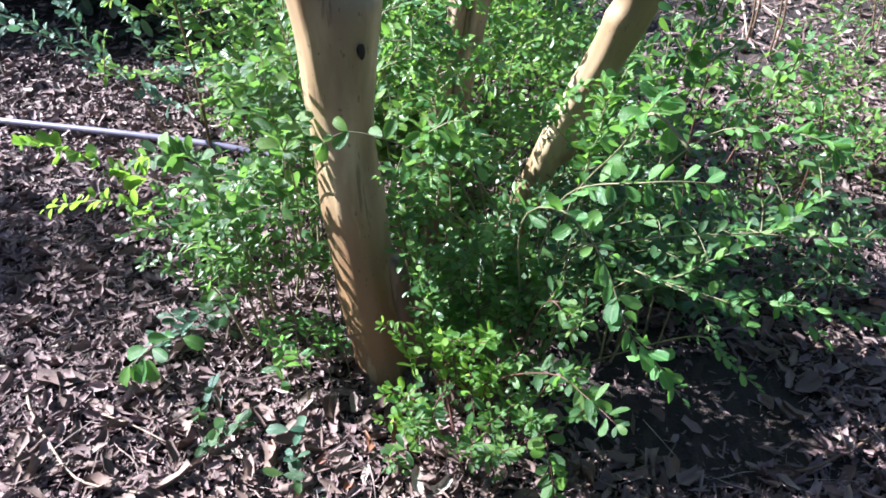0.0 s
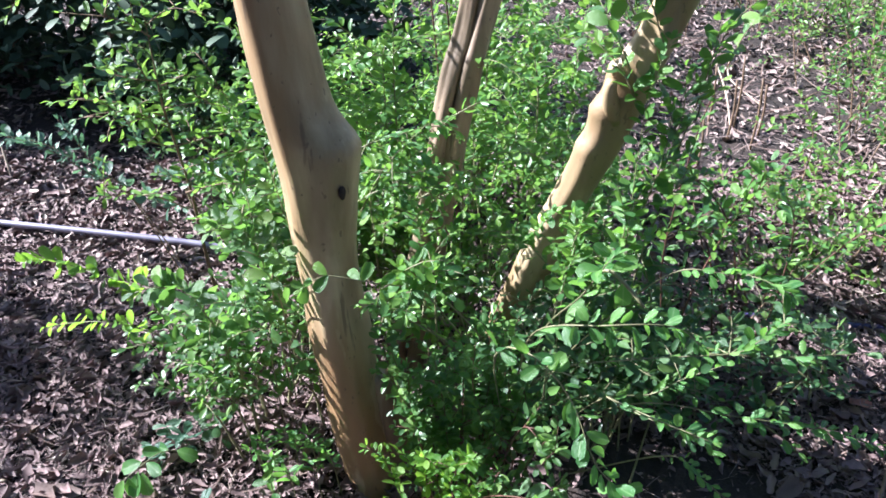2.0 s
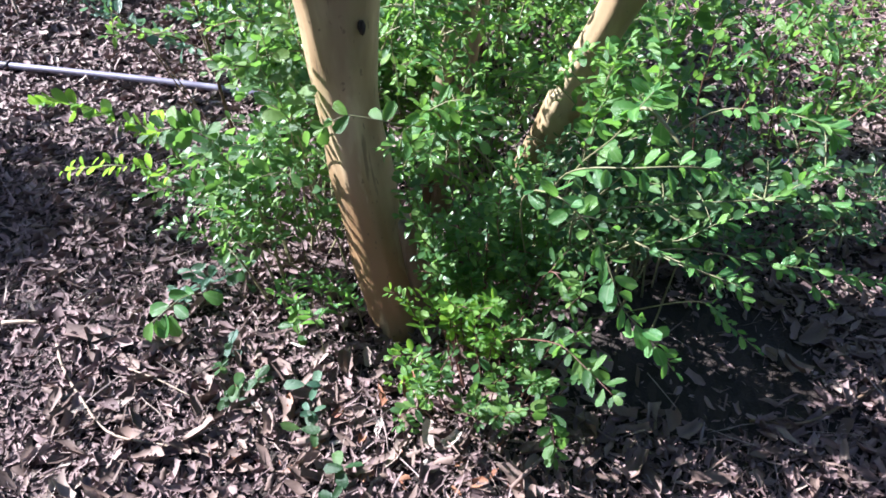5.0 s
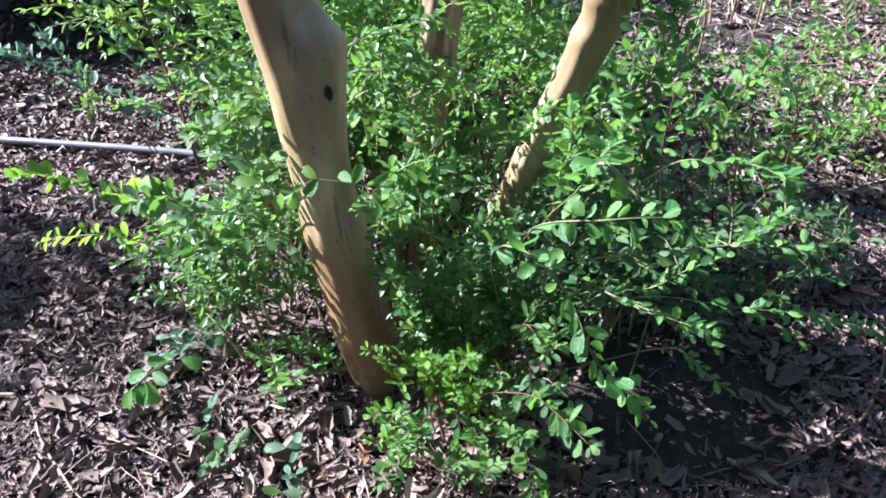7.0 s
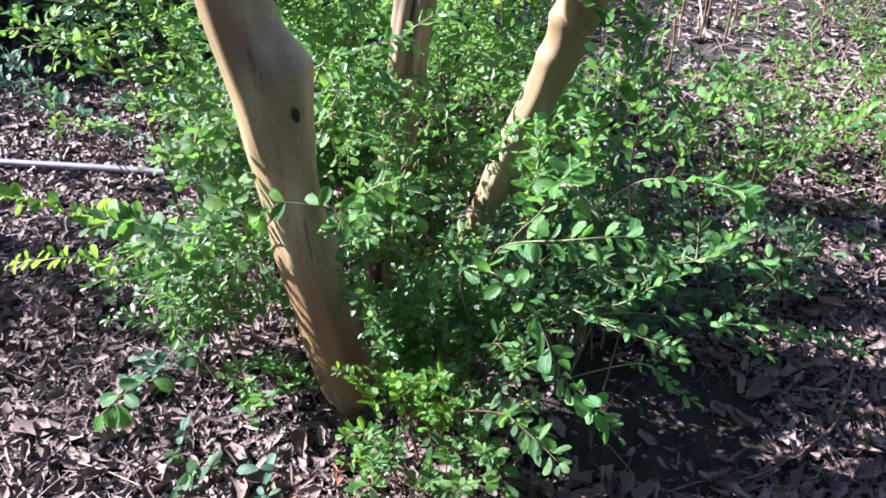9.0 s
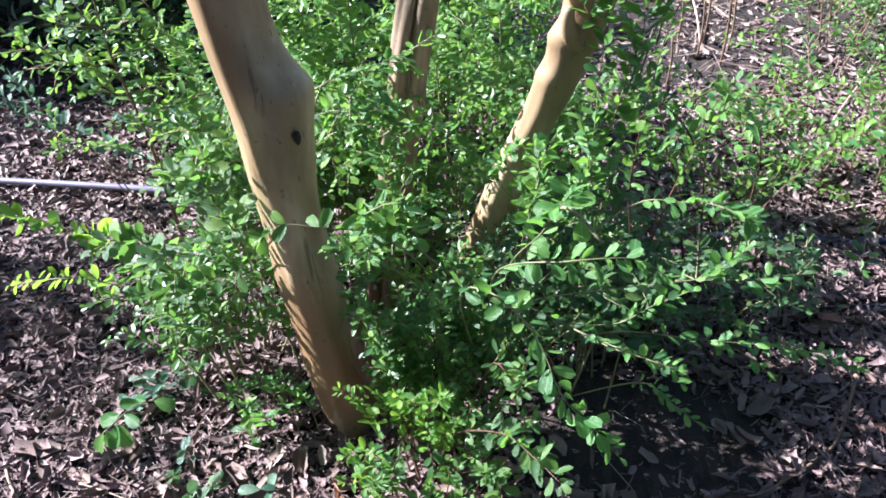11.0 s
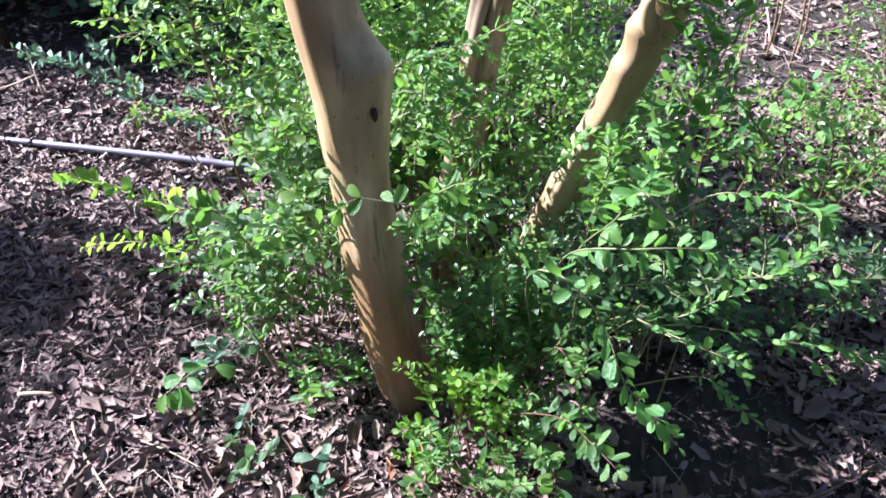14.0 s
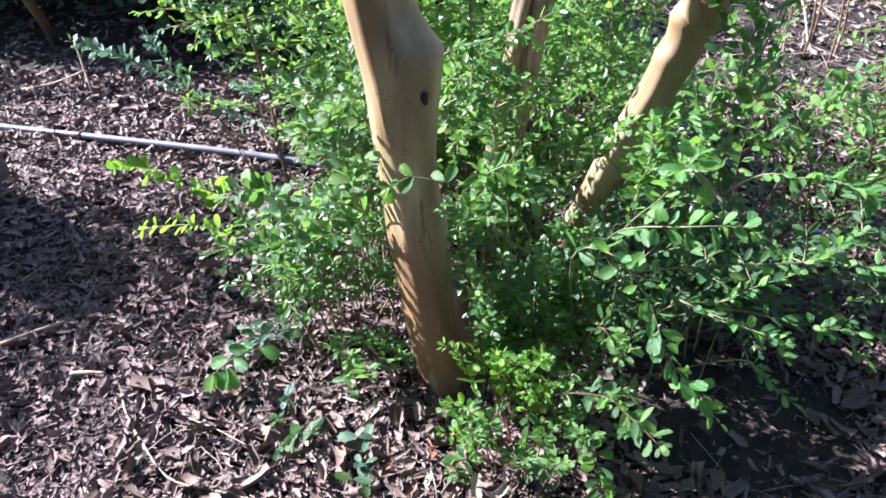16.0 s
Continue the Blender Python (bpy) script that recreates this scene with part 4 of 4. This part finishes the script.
for base, along, size in (((0.006, 1.30, 0.826), (-0.5, -0.3, -0.6), 0.037), ((0.004, 1.30, 0.826), (-0.7, 0.3, 0.5), 0.031), ((-0.030, 1.284, 0.813), (-0.2, -0.4, -0.7), 0.033), ((-0.032, 1.283, 0.813), (-0.9, 0.1, 0.2), 0.025),
                          ((0.060, 1.315, 0.805), (0.35, 0.4, 0.7), 0.036), ((0.056, 1.315, 0.806), (-0.6, 0.4, 0.4), 0.030), ((0.085, 1.34, 0.782), (0.7, 0.2, 0.4), 0.034), ((0.088, 1.34, 0.780), (0.2, -0.5, -0.6), 0.028)):
    vine.append((6 + len(vine) % 3, oriented(Vector(base), Vector(along), Vector((0.15 + rng.gauss(0, 0.15), -0.8, 0.6)), size)))
for line in (((0.20, 1.62, 0.45), (0.147, 1.42, 0.715), (0.11, 1.38, 0.79)), ((0.22, 1.60, 0.45), (0.20, 1.44, 0.70), (0.17, 1.40, 0.77)), ((0.18, 1.62, 0.42), (0.10, 1.46, 0.62), (0.06, 1.42, 0.67))):
    pts = grow(line, rng, 0.037, vine, wood, 0.002, 0.027, 0.4, (-0.2, -0.4, 1))
    sprigs_along(pts, rng, 0.034, vine, wood, 4, 0.09, (0.2, -0.2, 0.2), 0.5)
shrub("thicket", "dense green thicket among the tan trunks", (0.12, 1.95), store, wood, LEAF_YOUNG, young=vine)

# bare reddish stems that arch out of the thicket
rng, store, wood = random.Random(27), [], ([], [])
for line in (((0.93, 2.08, 0.0), (0.91, 2.06, 0.25), (0.890, 2.05, 0.399), (0.841, 2.03, 0.529), (0.765, 2.0, 0.632), (0.669, 1.96, 0.712), (0.592, 1.92, 0.78)), ((0.90, 2.10, 0.0), (0.839, 2.10, 0.364), (0.778, 2.13, 0.43), (0.654, 2.10, 0.591)),
             ((1.03, 2.14, 0.0), (1.05, 2.12, 0.25), (1.02, 2.05, 0.50), (0.92, 1.98, 0.68)), ((1.00, 2.15, 0.0), (1.10, 2.15, 0.22), (1.22, 2.12, 0.42), (1.36, 2.10, 0.52)),
             ((0.70, 1.92, 0.0), (0.69, 1.90, 0.30), (0.672, 1.88, 0.52), (0.70, 1.84, 0.85), (0.74, 1.84, 1.0)), ((0.72, 1.94, 0.0), (0.76, 1.92, 0.35), (0.84, 1.90, 0.62), (0.95, 1.88, 0.80))):
    pts = grow(line, rng, 0.036, store, wood, 0.0034, 0.028, 0.45)
    for i in range(3):
        q = pts[rng.randrange(int(len(pts) * 0.4), len(pts))]
        t = q + Vector((rng.uniform(-0.16, 0.16), rng.uniform(-0.10, 0.06), rng.uniform(-0.02, 0.14)))
        grow([q, q.lerp(t, 0.5) + Vector((0, 0, 0.02)), t], rng, 0.034, store, wood, 0.0014, 0.026, 0.1)
shrub("open_shrub", "open shrub with bare reddish brown stems and few leaves", (1.0, 2.12), store, wood, LEAF_YOUNG, STEM_RED)

# the shrub at (-0.27, 2.20) is hidden, added to shade the twin trunk
for i, (x, y, rx, ry, h, n, mat) in enumerate(((-0.32, 2.80, 0.36, 0.4, 0.95, 17, LEAF_LIME), (0.15, 2.9, 0.42, 0.4, 1.10, 18, LEAF_LIME), (0.45, 2.9, 0.26, 0.3, 0.5, 5, LEAF_YOUNG), (0.12, 3.8, 0.42, 0.4, 0.7, 12, LEAF_LIME), (-1.0, 3.3, 0.4, 0.3, 0.7, 10, LEAF), (-0.27, 2.20, 0.14, 0.07, 1.32, 10, LEAF_LIME), (0.36, 2.42, 0.22, 0.12, 1.20, 9, LEAF_LIME), (0.0, 2.17, 0.07, 0.05, 1.22, 9, LEAF_LIME))):
    rng, store, wood = random.Random(40 + i), [], ([], [])
    bush(rng, (x, y), (rx, ry), h, n, 8, 0.035, store, wood, shoot=(0.12, 0.3), gap=0.024)
    shrub("background_shrub", "sunlit green shrub behind the trunks", (x, y), store, wood, mat, STEM, 0, "shrubs behind the trunks")

for i, (x, y, rx, ry, h, n) in enumerate(((1.00, 2.38, 0.28, 0.2, 0.5, 6), (1.35, 2.75, 0.35, 0.3, 0.5, 6), (1.75, 3.6, 0.4, 0.4, 0.65, 12), (0.95, 4.6, 0.4, 0.3, 0.5, 6), (2.3, 4.9, 0.6, 0.5, 0.8, 18), (2.1, 3.0, 0.35, 0.3, 0.5, 8), (1.9, 4.3, 0.3, 0.3, 0.6, 10), (1.55, 2.45, 0.25, 0.2, 0.45, 8), (1.65, 5.2, 0.5, 0.3, 0.6, 10), (2.6, 3.9, 0.4, 0.4, 0.7, 12))):
    rng, store, wood = random.Random(60 + i), [], ([], [])
    bush(rng, (x, y), (rx, ry), h, n, 7, 0.031, store, wood, shoot=(0.10, 0.26), gap=0.031, foot=0.14)
    shrub("sparse_shrub", "sparse green shrub on thin brown stems in the mulch", (x, y), store, wood, LEAF_YOUNG if i % 3 == 2 else LEAF_LIME, STEM_BROWN, 0, "sparse shrubs in the open mulch")

# strap-leaved clumps at the far edge of the bed
for i, (x, y) in enumerate(((0.78, 5.35), (1.05, 5.5), (0.55, 5.6))):
    rng = random.Random(140 + i)
    clump = thing("strap_grass", "clump of arching strap-like green leaves far behind", "grass clump", (x, y, 0), "strap-leaved clumps")
    for k in range(14):
        a, h = rng.uniform(0, 6.28), rng.uniform(0.30, 0.55)
        out = Vector((math.cos(a), math.sin(a), 0)) * rng.uniform(0.12, 0.30)
        mid = curve_points([(x, y, -0.01), Vector((x, y, h * 0.75)) + out * 0.4, Vector((x, y, h * 0.85)) + out], 8)
        side = Vector((-math.sin(a), math.cos(a), 0))
        v = [q + side * w * (0.011 * (1 - (j / 8) ** 3) + 0.001) + Vector((0, 0, 0.004 * abs(w))) for j, q in enumerate(mid) for w in (-1, 0, 1)]
        f = [(3 * j + c, 3 * j + c + 1, 3 * j + c + 4, 3 * j + c + 3) for j in range(8) for c in (0, 1)]
        on(clump, child("leaf", mesh_from("leaf", v, f, LEAF_LIME), clump))

# dark upright stems behind the trunk
for line in (((0.10, 2.60, -0.01), (0.08, 2.60, 0.5), (0.055, 2.60, 0.9), (0.02, 2.60, 1.35)), ((0.12, 2.62, -0.01), (0.12, 2.60, 0.6), (0.09, 2.60, 1.0), (0.06, 2.60, 1.40))):
    rng, store, wood = random.Random(int(line[0][0] * 100)), [], ([], [])
    grow(line, rng, 0.036, store, wood, 0.0055, 0.06, 0.55, sides=6)
    shrub("sapling", "thin upright sapling with a dark bare stem", line[0], store, wood, LEAF_LIME, STEM_RED, 60, "saplings behind the trunks", "sapling")

# seedlings in the mulch
def seedling(x, y, h, leaf, pairs, seed, material=LEAF):
    rng, store, wood = random.Random(seed), [], ([], [])
    z = lie(x, y)
    pts = curve_points([(x, y, z - 0.01), (x + rng.gauss(0, 0.01), y, z + h * 0.6), (x + rng.gauss(0, 0.02), y - 0.01, z + h)], 8)
    tube(pts, 0.0016, 0.0009, 4, *wood)
    for i in range(pairs):
        q = pts[8 - 2 * i] if i < 4 else pts[1]
        a = rng.uniform(0, 1.5) + 1.57 * i
        for sgn in (0, math.pi):
            d = Vector((math.cos(a + sgn), math.sin(a + sgn), rng.uniform(-0.1, 0.5)))
            store.append((rng.randrange(len(LEAVES)), oriented(q, d, Vector((rng.gauss(0, 0.3), rng.gauss(0, 0.3), 1)), leaf * rng.uniform(0.75, 1.15))))
    return shrub("seedling", "small green seedling with a few oval leaves in the mulch", (x, y), store, wood, material, STEM, 60, "seedlings in the mulch", "seedling")


for i, (x, y, h, leaf, n) in enumerate(((-0.50, 1.72, 0.09, 0.05, 4), (-0.42, 1.66, 0.10, 0.045, 4), (-0.42, 1.38, 0.06, 0.030, 3), (-0.36, 1.30, 0.05, 0.026, 3), (-0.13, 1.22, 0.06, 0.042, 2), (-0.09, 1.14, 0.05, 0.04, 2), (-0.07, 1.07, 0.04, 0.036, 2), (-0.75, 1.92, 0.06, 0.03, 3), (-0.24, 1.486, 0.13, 0.044, 4), (-0.356, 1.312, 0.09, 0.040, 4), (-0.31, 1.34, 0.07, 0.036, 3))):
    seedling(x, y, h, leaf, n, 80 + i, LEAF_YOUNG if h > 0.12 else LEAF)
for i, (x, y, h, leaf, n) in enumerate(((-0.574, 1.59, 0.07, 0.040, 4), (-0.561, 1.663, 0.08, 0.042, 4), (-0.506, 1.64, 0.08, 0.044, 4), (-0.603, 1.608, 0.06, 0.034, 3), (-0.403, 1.434, 0.07, 0.034, 4), (-0.167, 1.334, 0.06, 0.044, 2), (-0.174, 1.272, 0.05, 0.040, 2))):
    seedling(x, y, h, leaf, n, 180 + i, LEAF_BLUE)

# broad-leaved seedling: a low arching stem hung with glossy leaves
store, wood = [], ([], [])
tube(curve_points([(-0.49, 1.60, 0.0), (-0.505, 1.58, 0.075), (-0.535, 1.545, 0.105), (-0.562, 1.51, 0.105), (-0.60, 1.465, 0.09)], 14), 0.0020, 0.0011, 5, *wood)
for base, along, size in (((-0.598, 1.470, 0.090), (-0.35, -0.45, -0.75), 0.046), ((-0.588, 1.474, 0.094), (0.15, -0.40, -0.80), 0.044), ((-0.570, 1.490, 0.098), (-0.05, -0.55, -0.75), 0.050), ((-0.560, 1.488, 0.098), (0.30, -0.50, -0.70), 0.048),
                          ((-0.568, 1.513, 0.105), (-0.80, -0.30, -0.10), 0.044), ((-0.556, 1.512, 0.106), (0.75, -0.45, -0.15), 0.046), ((-0.520, 1.56, 0.10), (-0.6, 0.3, -0.2), 0.038), ((-0.508, 1.575, 0.085), (0.7, -0.2, -0.1), 0.044), ((-0.53, 1.55, 0.105), (-0.85, -0.1, 0.05), 0.040)):
    store.append((6 + len(store) % 3, oriented(Vector(base), Vector(along), Vector((along[0] * 0.3 - 0.2, -0.75, 0.9)), size * 1.25)))
shrub("seedling", "broad-leaved seedling with drooping glossy green leaves", (-0.52, 1.54), store, wood, LEAF_FRESH, STEM, 60, "seedlings in the mulch", "seedling")

# leafy young shoots at the foot of the knotted trunk
rng = random.Random(72)
for x, y, z in ((-0.276, 1.481, 0.20), (-0.257, 1.512, 0.21), (-0.213, 1.447, 0.22), (-0.214, 1.548, 0.20), (-0.179, 1.516, 0.21), (-0.153, 1.521, 0.22), (-0.127, 1.510, 0.20), (-0.100, 1.477, 0.21), (-0.174, 1.412, 0.22), (-0.137, 1.462, 0.20)):
    store, wood = [], ([], [])
    b = Vector((x + rng.gauss(0, 0.02), y + 0.04, 0))
    b.z = lie(b.x, b.y) - 0.01
    grow([b, b.lerp(Vector((x, y, z)), 0.6) + Vector((0, 0.01, 0.02)), (x, y, z)], rng, 0.035, store, wood, 0.0016, 0.032, 0.42, (-0.5, -0.45, 0.8), loose=0.35)
    shrub("young_shoot", "leafy bright green young shoot beside the trunk's foot", (b.x, b.y), store, wood, LEAF_FRESH, STEM, 60, "young shoots at the trunk's foot", "shoot")

# dark evergreen hedge behind, in its own shade
rng = random.Random(31)
hedge = thing("evergreen_hedge", "dark dense evergreen hedge in deep shade", "hedge", (-2.3, 4.4, 0))
hv, hf = [], []
for i in range(26):
    x, y = rng.uniform(-5.0, -1.4), rng.uniform(3.35, 4.4)
    tube(curve_points([(x, y, -0.02), (x + rng.gauss(0, 0.1), y + rng.gauss(0, 0.1), 0.8), (x + rng.gauss(0, 0.3), y + rng.gauss(0, 0.2), 1.9)], 8), 0.025, 0.006, 6, hv, hf)
hl = crown(rng, (-3.4, 4.30, 0.8), (1.75, 0.70, 1.0), 210, 72, 0.081) + crown(rng, (-1.2, 4.15, 0.5), (0.9, 0.7, 0.65), 90, 68, 0.081)
on(hedge, child("stem", mesh_from("stem", hv, hf, STEM_BROWN), hedge))
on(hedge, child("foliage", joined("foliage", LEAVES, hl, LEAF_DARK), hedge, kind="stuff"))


# tall hedge out of view, added to block sky light and shade the foreground
rng = random.Random(33)
line = thing("blocking_hedge", "tall unseen dark hedge added to block sky and sun", "hedge", (1.0, -2.6, 0))
tv, tf, tl = [], [], []
for i in range(30):
    x, y = rng.uniform(-7.0, 6.4), rng.uniform(-2.9, -2.4)
    tube(curve_points([(x, y, -0.02), (x + rng.gauss(0, 0.1), y, 2.0), (x + rng.gauss(0, 0.3), y, 4.5)], 8), 0.06, 0.015, 6, tv, tf)
for i in range(9):
    tl += crown(rng, (-7.0 + 1.7 * i, -2.6, 3.2), (1.2, 0.55, 3.4), 46, 22, 0.29)
for i in range(3):
    tl += crown(rng, (-4.3, -2.4 + 1.1 * i, 3.2), (0.6, 0.45, 3.4), 60, 29, 0.29)
for i in range(6):
    tl += crown(rng, (6.4, -2.6 + 1.7 * i, 2.6), (0.7, 1.2, 2.8), 34, 20, 0.29)
on(line, child("stem", mesh_from("stem", tv, tf, STEM_BROWN), line))
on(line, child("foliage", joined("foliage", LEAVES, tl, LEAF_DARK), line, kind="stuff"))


# ---- pipes, twigs and seedlings ----
def lying(points, r0, r1, steps, name, label, category, material, sides=8):
    v, f = tube(curve_points([(x, y, lie(x, y) + z) for x, y, z in points], steps), r0, r1, sides)
    return tagged(new(name, mesh_from(name, v, f, material)), label, category)


lying([(-2.6, 2.85, 0.03), (-1.99, 2.765, 0.03), (-0.78, 2.585, 0.028), (-0.3, 2.51, -0.02), (0.3, 2.42, -0.02), (0.6, 2.38, -0.02)], 0.0125, 0.0125, 60, "irrigation_pipe", "lilac grey irrigation pipe lying on the mulch", "pipe", PIPE, 10)
for x in (-1.262, -1.64):
    q, d = Vector((x, 2.585 + (x + 0.78) * -0.1488, lie(x, 2.66) + 0.029)), Vector((0.989, -0.147, 0.0))
    v, f = tube([q - d * 0.012, q - d * 0.004, q + d * 0.004, q + d * 0.012], 0.0150, 0.0150, 10)
    child("coupling", mesh_from("coupling", v, f, BLACK_HOSE), bpy.data.objects["irrigation_pipe"], "black plastic coupling")
# the pipe's right stretch, its shade given by the darker colour
lying([(0.85, 2.34, -0.015), (0.98, 2.32, 0.004), (1.115, 2.30, 0.012), (1.45, 2.27, 0.012), (2.0, 2.22, 0.012), (2.6, 2.18, 0.010)], 0.009, 0.009, 30, "irrigation_line", "pipe's right stretch in a shaded dark violet, half buried", "hose", PIPE_SHADED)
lying([(1.10, 1.93, 0.0), (1.20, 1.95, 0.012), (1.33, 1.966, 0.014), (1.7, 1.95, 0.01), (2.3, 1.9, 0.0)], 0.0045, 0.0045, 30, "irrigation_line", "thin blackish drip hose lying on the mulch", "hose", BLACK_HOSE)
lying([(-0.853, 1.435, 0.012), (-0.80, 1.36, 0.02), (-0.716, 1.274, 0.025), (-0.612, 1.19, 0.025), (-0.473, 1.172, 0.02), (-0.35, 1.16, 0.012)], 0.0035, 0.0025, 24, "fallen_twig", "pale curved twig on the mulch", "twig", TWIG, 6)
lying([(1.28, 1.75, 0.03), (1.234, 1.664, 0.025), (1.133, 1.487, 0.02), (1.005, 1.389, 0.02), (0.906, 1.334, 0.02), (0.80, 1.34, 0.015)], 0.005, 0.0035, 24, "fallen_branch", "brown curved branch on the mulch", "branch", STEM_BROWN, 6)
lying([(-0.60, 1.84, 0.015), (-0.5, 1.83, 0.02), (-0.37, 1.84, 0.02)], 0.005, 0.003, 10, "stick", "pale dry stick lying beside the seedlings", "stick", TWIG, 6)

for points, r, label, material in (([(-0.632, 1.362, 0.03), (-0.544, 1.335, 0.034), (-0.46, 1.302, 0.028)], 0.0022, "thin pale stick lying on the mulch", TWIG),
                                   ([(-1.292, 1.584, 0.028), (-1.214, 1.63, 0.034), (-1.146, 1.681, 0.028)], 0.0055, "pale dry stick lying on the mulch", TWIG),
                                   ([(-1.028, 1.494, 0.026), (-0.98, 1.497, 0.030), (-0.932, 1.499, 0.028)], 0.0060, "pale strip of wood on the mulch", TWIG),
                                   ([(-0.183, 1.196, 0.026), (-0.149, 1.204, 0.030), (-0.118, 1.225, 0.028)], 0.0105, "thick broken piece of brown branch on the mulch", DEAD_LEAF),
                                   ([(0.638, 1.153, 0.028), (0.69, 1.19, 0.036), (0.74, 1.235, 0.030)], 0.0042, "brown stick lying on the mulch", DEAD_LEAF),
                                   ([(0.287, 1.123, 0.028), (0.32, 1.158, 0.036), (0.35, 1.195, 0.030)], 0.0050, "brown stick lying on the mulch", DEAD_LEAF)):
    lying(points, r, r * 0.7, 10, "stick", label, "stick", material, 8)


for x, y, h in ((1.264, 3.651, 0.34), (1.158, 3.675, 0.30), (1.299, 3.464, 0.32), (1.22, 3.55, 0.28), (1.36, 3.60, 0.24), (1.05, 3.30, 0.22)):
    v, f = tube(curve_points([(x, y, -0.01), (x + 0.01, y, h * 0.5), (x + 0.004, y + 0.01, h)], 6), 0.0055, 0.004, 6)
    tagged(new("dry_stalk", mesh_from("dry_stalk", v, f, STEM_BROWN)), "bare brown cut stalk standing in the mulch", "stalk", "dry stalks in the mulch")
lying([(1.40, 4.9, 0.02), (1.344, 4.597, 0.03), (1.30, 4.0, 0.03), (1.242, 3.575, 0.02)], 0.006, 0.004, 20, "dry_vine", "pale dry vine lying on the mulch", "vine", TWIG, 6)
lying([(1.42, 4.5, 0.02), (1.36, 4.2, 0.03), (1.45, 3.9, 0.02)], 0.005, 0.003, 14, "dry_vine", "pale dry vine lying on the mulch", "vine", TWIG, 6)
lying([(1.9, 3.4, 0.02), (1.7, 3.1, 0.05), (1.45, 2.75, 0.04), (1.15, 2.50, 0.02)], 0.005, 0.003, 18, "dry_vine", "pale dry vine lying on the mulch", "vine", TWIG, 6)
v, f = tube(curve_points([(-1.755, 3.05, -0.01), (-1.79, 3.10, 0.08), (-1.86, 3.20, 0.20)], 8), 0.006, 0.004, 6)
tagged(new("dead_stem", mesh_from("dead_stem", v, f, TWIG)), "thin dead stem standing at the hedge's edge", "stem")
v, f = tube(curve_points([(-1.80, 3.12, 0.10), (-1.95, 3.10, 0.05), (-2.15, 3.12, 0.0)], 8), 0.005, 0.003, 6)
tagged(new("dead_stem", mesh_from("dead_stem", v, f, TWIG)), "thin dead stem fallen against another one", "stem")


def litter(x, y, size, spin, tilt, shape, material, label):
    me = mesh_from("fallen_leaf", *[q.tolist() for q in CHIPS[shape]], material)
    ob = tagged(new("fallen_leaf", me), label, "dead leaf", "large fallen leaves")
    ob.matrix_world = pose(x, y, lie(x, y) + 0.014 + 0.2 * size * abs(math.sin(radians(tilt))), tilt, tilt * 0.4, spin) @ Matrix.Diagonal((size, size, size * 0.7, 1))


PALE = litter_material("pale_leaf", [(0.0, (0.55, 0.47, 0.40)), (1.0, (0.68, 0.60, 0.52))], 0.6)
BROWN = litter_material("brown_leaf", [(0.0, (0.17, 0.11, 0.095)), (1.0, (0.21, 0.14, 0.12))], 0.7)
RUST = litter_material("rust_leaf", [(0.0, (0.33, 0.12, 0.07)), (1.0, (0.45, 0.20, 0.10))], 0.6)
for x, y, size, spin, tilt, shape, m, label in ((0.098, 1.243, 0.075, 100, 25, 0, PALE, "pale curled dead leaf"), (0.15, 1.23, 0.055, 60, 20, 2, PALE, "pale curled dead leaf"), (-0.844, 1.598, 0.045, 30, 10, 4, PALE, "pale flat bark flake"),
        (-0.778, 1.461, 0.11, 8, 6, 0, BROWN, "large flat brown dead leaf"), (0.92, 1.485, 0.07, 120, 30, 2, DEAD_LEAF, "brown curled dead leaf"), (1.251, 1.91, 0.06, 10, 15, 0, RUST, "rusty orange dead leaf"), (1.265, 1.544, 0.08, 170, 15, 5, RUST, "rusty orange dead leaf"),
        (0.035, 1.367, 0.09, 80, 35, 7, RUST, "rusty shred of bark"), (-0.02, 1.33, 0.08, 110, 30, 1, RUST, "rusty shred of bark"), (-0.128, 1.20, 0.08, 20, 12, 3, PALE, "pale strip of dry bark"), (0.02, 1.42, 0.07, 75, 40, 9, DEAD_LEAF, "brown curled dead leaf"), (0.66, 1.30, 0.07, 45, 25, 2, DEAD_LEAF, "brown curled dead leaf"), (0.985, 1.60, 0.085, 20, 14, 4, DEAD_LEAF, "brown curled dead leaf"), (0.90, 1.50, 0.085, 100, 30, 0, DEAD_LEAF, "brown curled dead leaf"), (1.21, 1.95, 0.09, 60, 18, 2, DEAD_LEAF, "brown curled dead leaf"), (1.14, 1.68, 0.08, 150, 20, 5, DEAD_LEAF, "brown curled dead leaf")):
    litter(x, y, size, spin, tilt, shape, m, label)
rng = random.Random(91)
rust_meshes = [mesh_from("fallen_leaf", v, f.tolist(), RUST) for v, f in CHIPS]
pale_meshes = [mesh_from("fallen_leaf", v, f.tolist(), PALE) for v, f in CHIPS]
for i in range(64):
    rusty = i % 3 != 0
    x, y = (rng.gauss(0.10, 0.22), rng.gauss(1.17, 0.10)) if rusty else (rng.uniform(-0.8, 0.6), rng.uniform(0.95, 1.5))
    size = rng.uniform(0.022, 0.045)
    k = rng.randrange(len(CHIPS))
    ob = tagged(new("fallen_leaf", (rust_meshes if rusty else pale_meshes)[k]), "rusty brown scrap of dead leaf on the mulch" if rusty else "pale curled scrap of dead leaf on the mulch", "dead leaf", "scraps of dead leaf")
    ob.matrix_world = pose(x, y, lie(x, y) + 0.018, rng.gauss(0, 14), rng.gauss(0, 12), rng.uniform(0, 360)) @ Matrix.Diagonal((size, size, size * 0.8, 1))
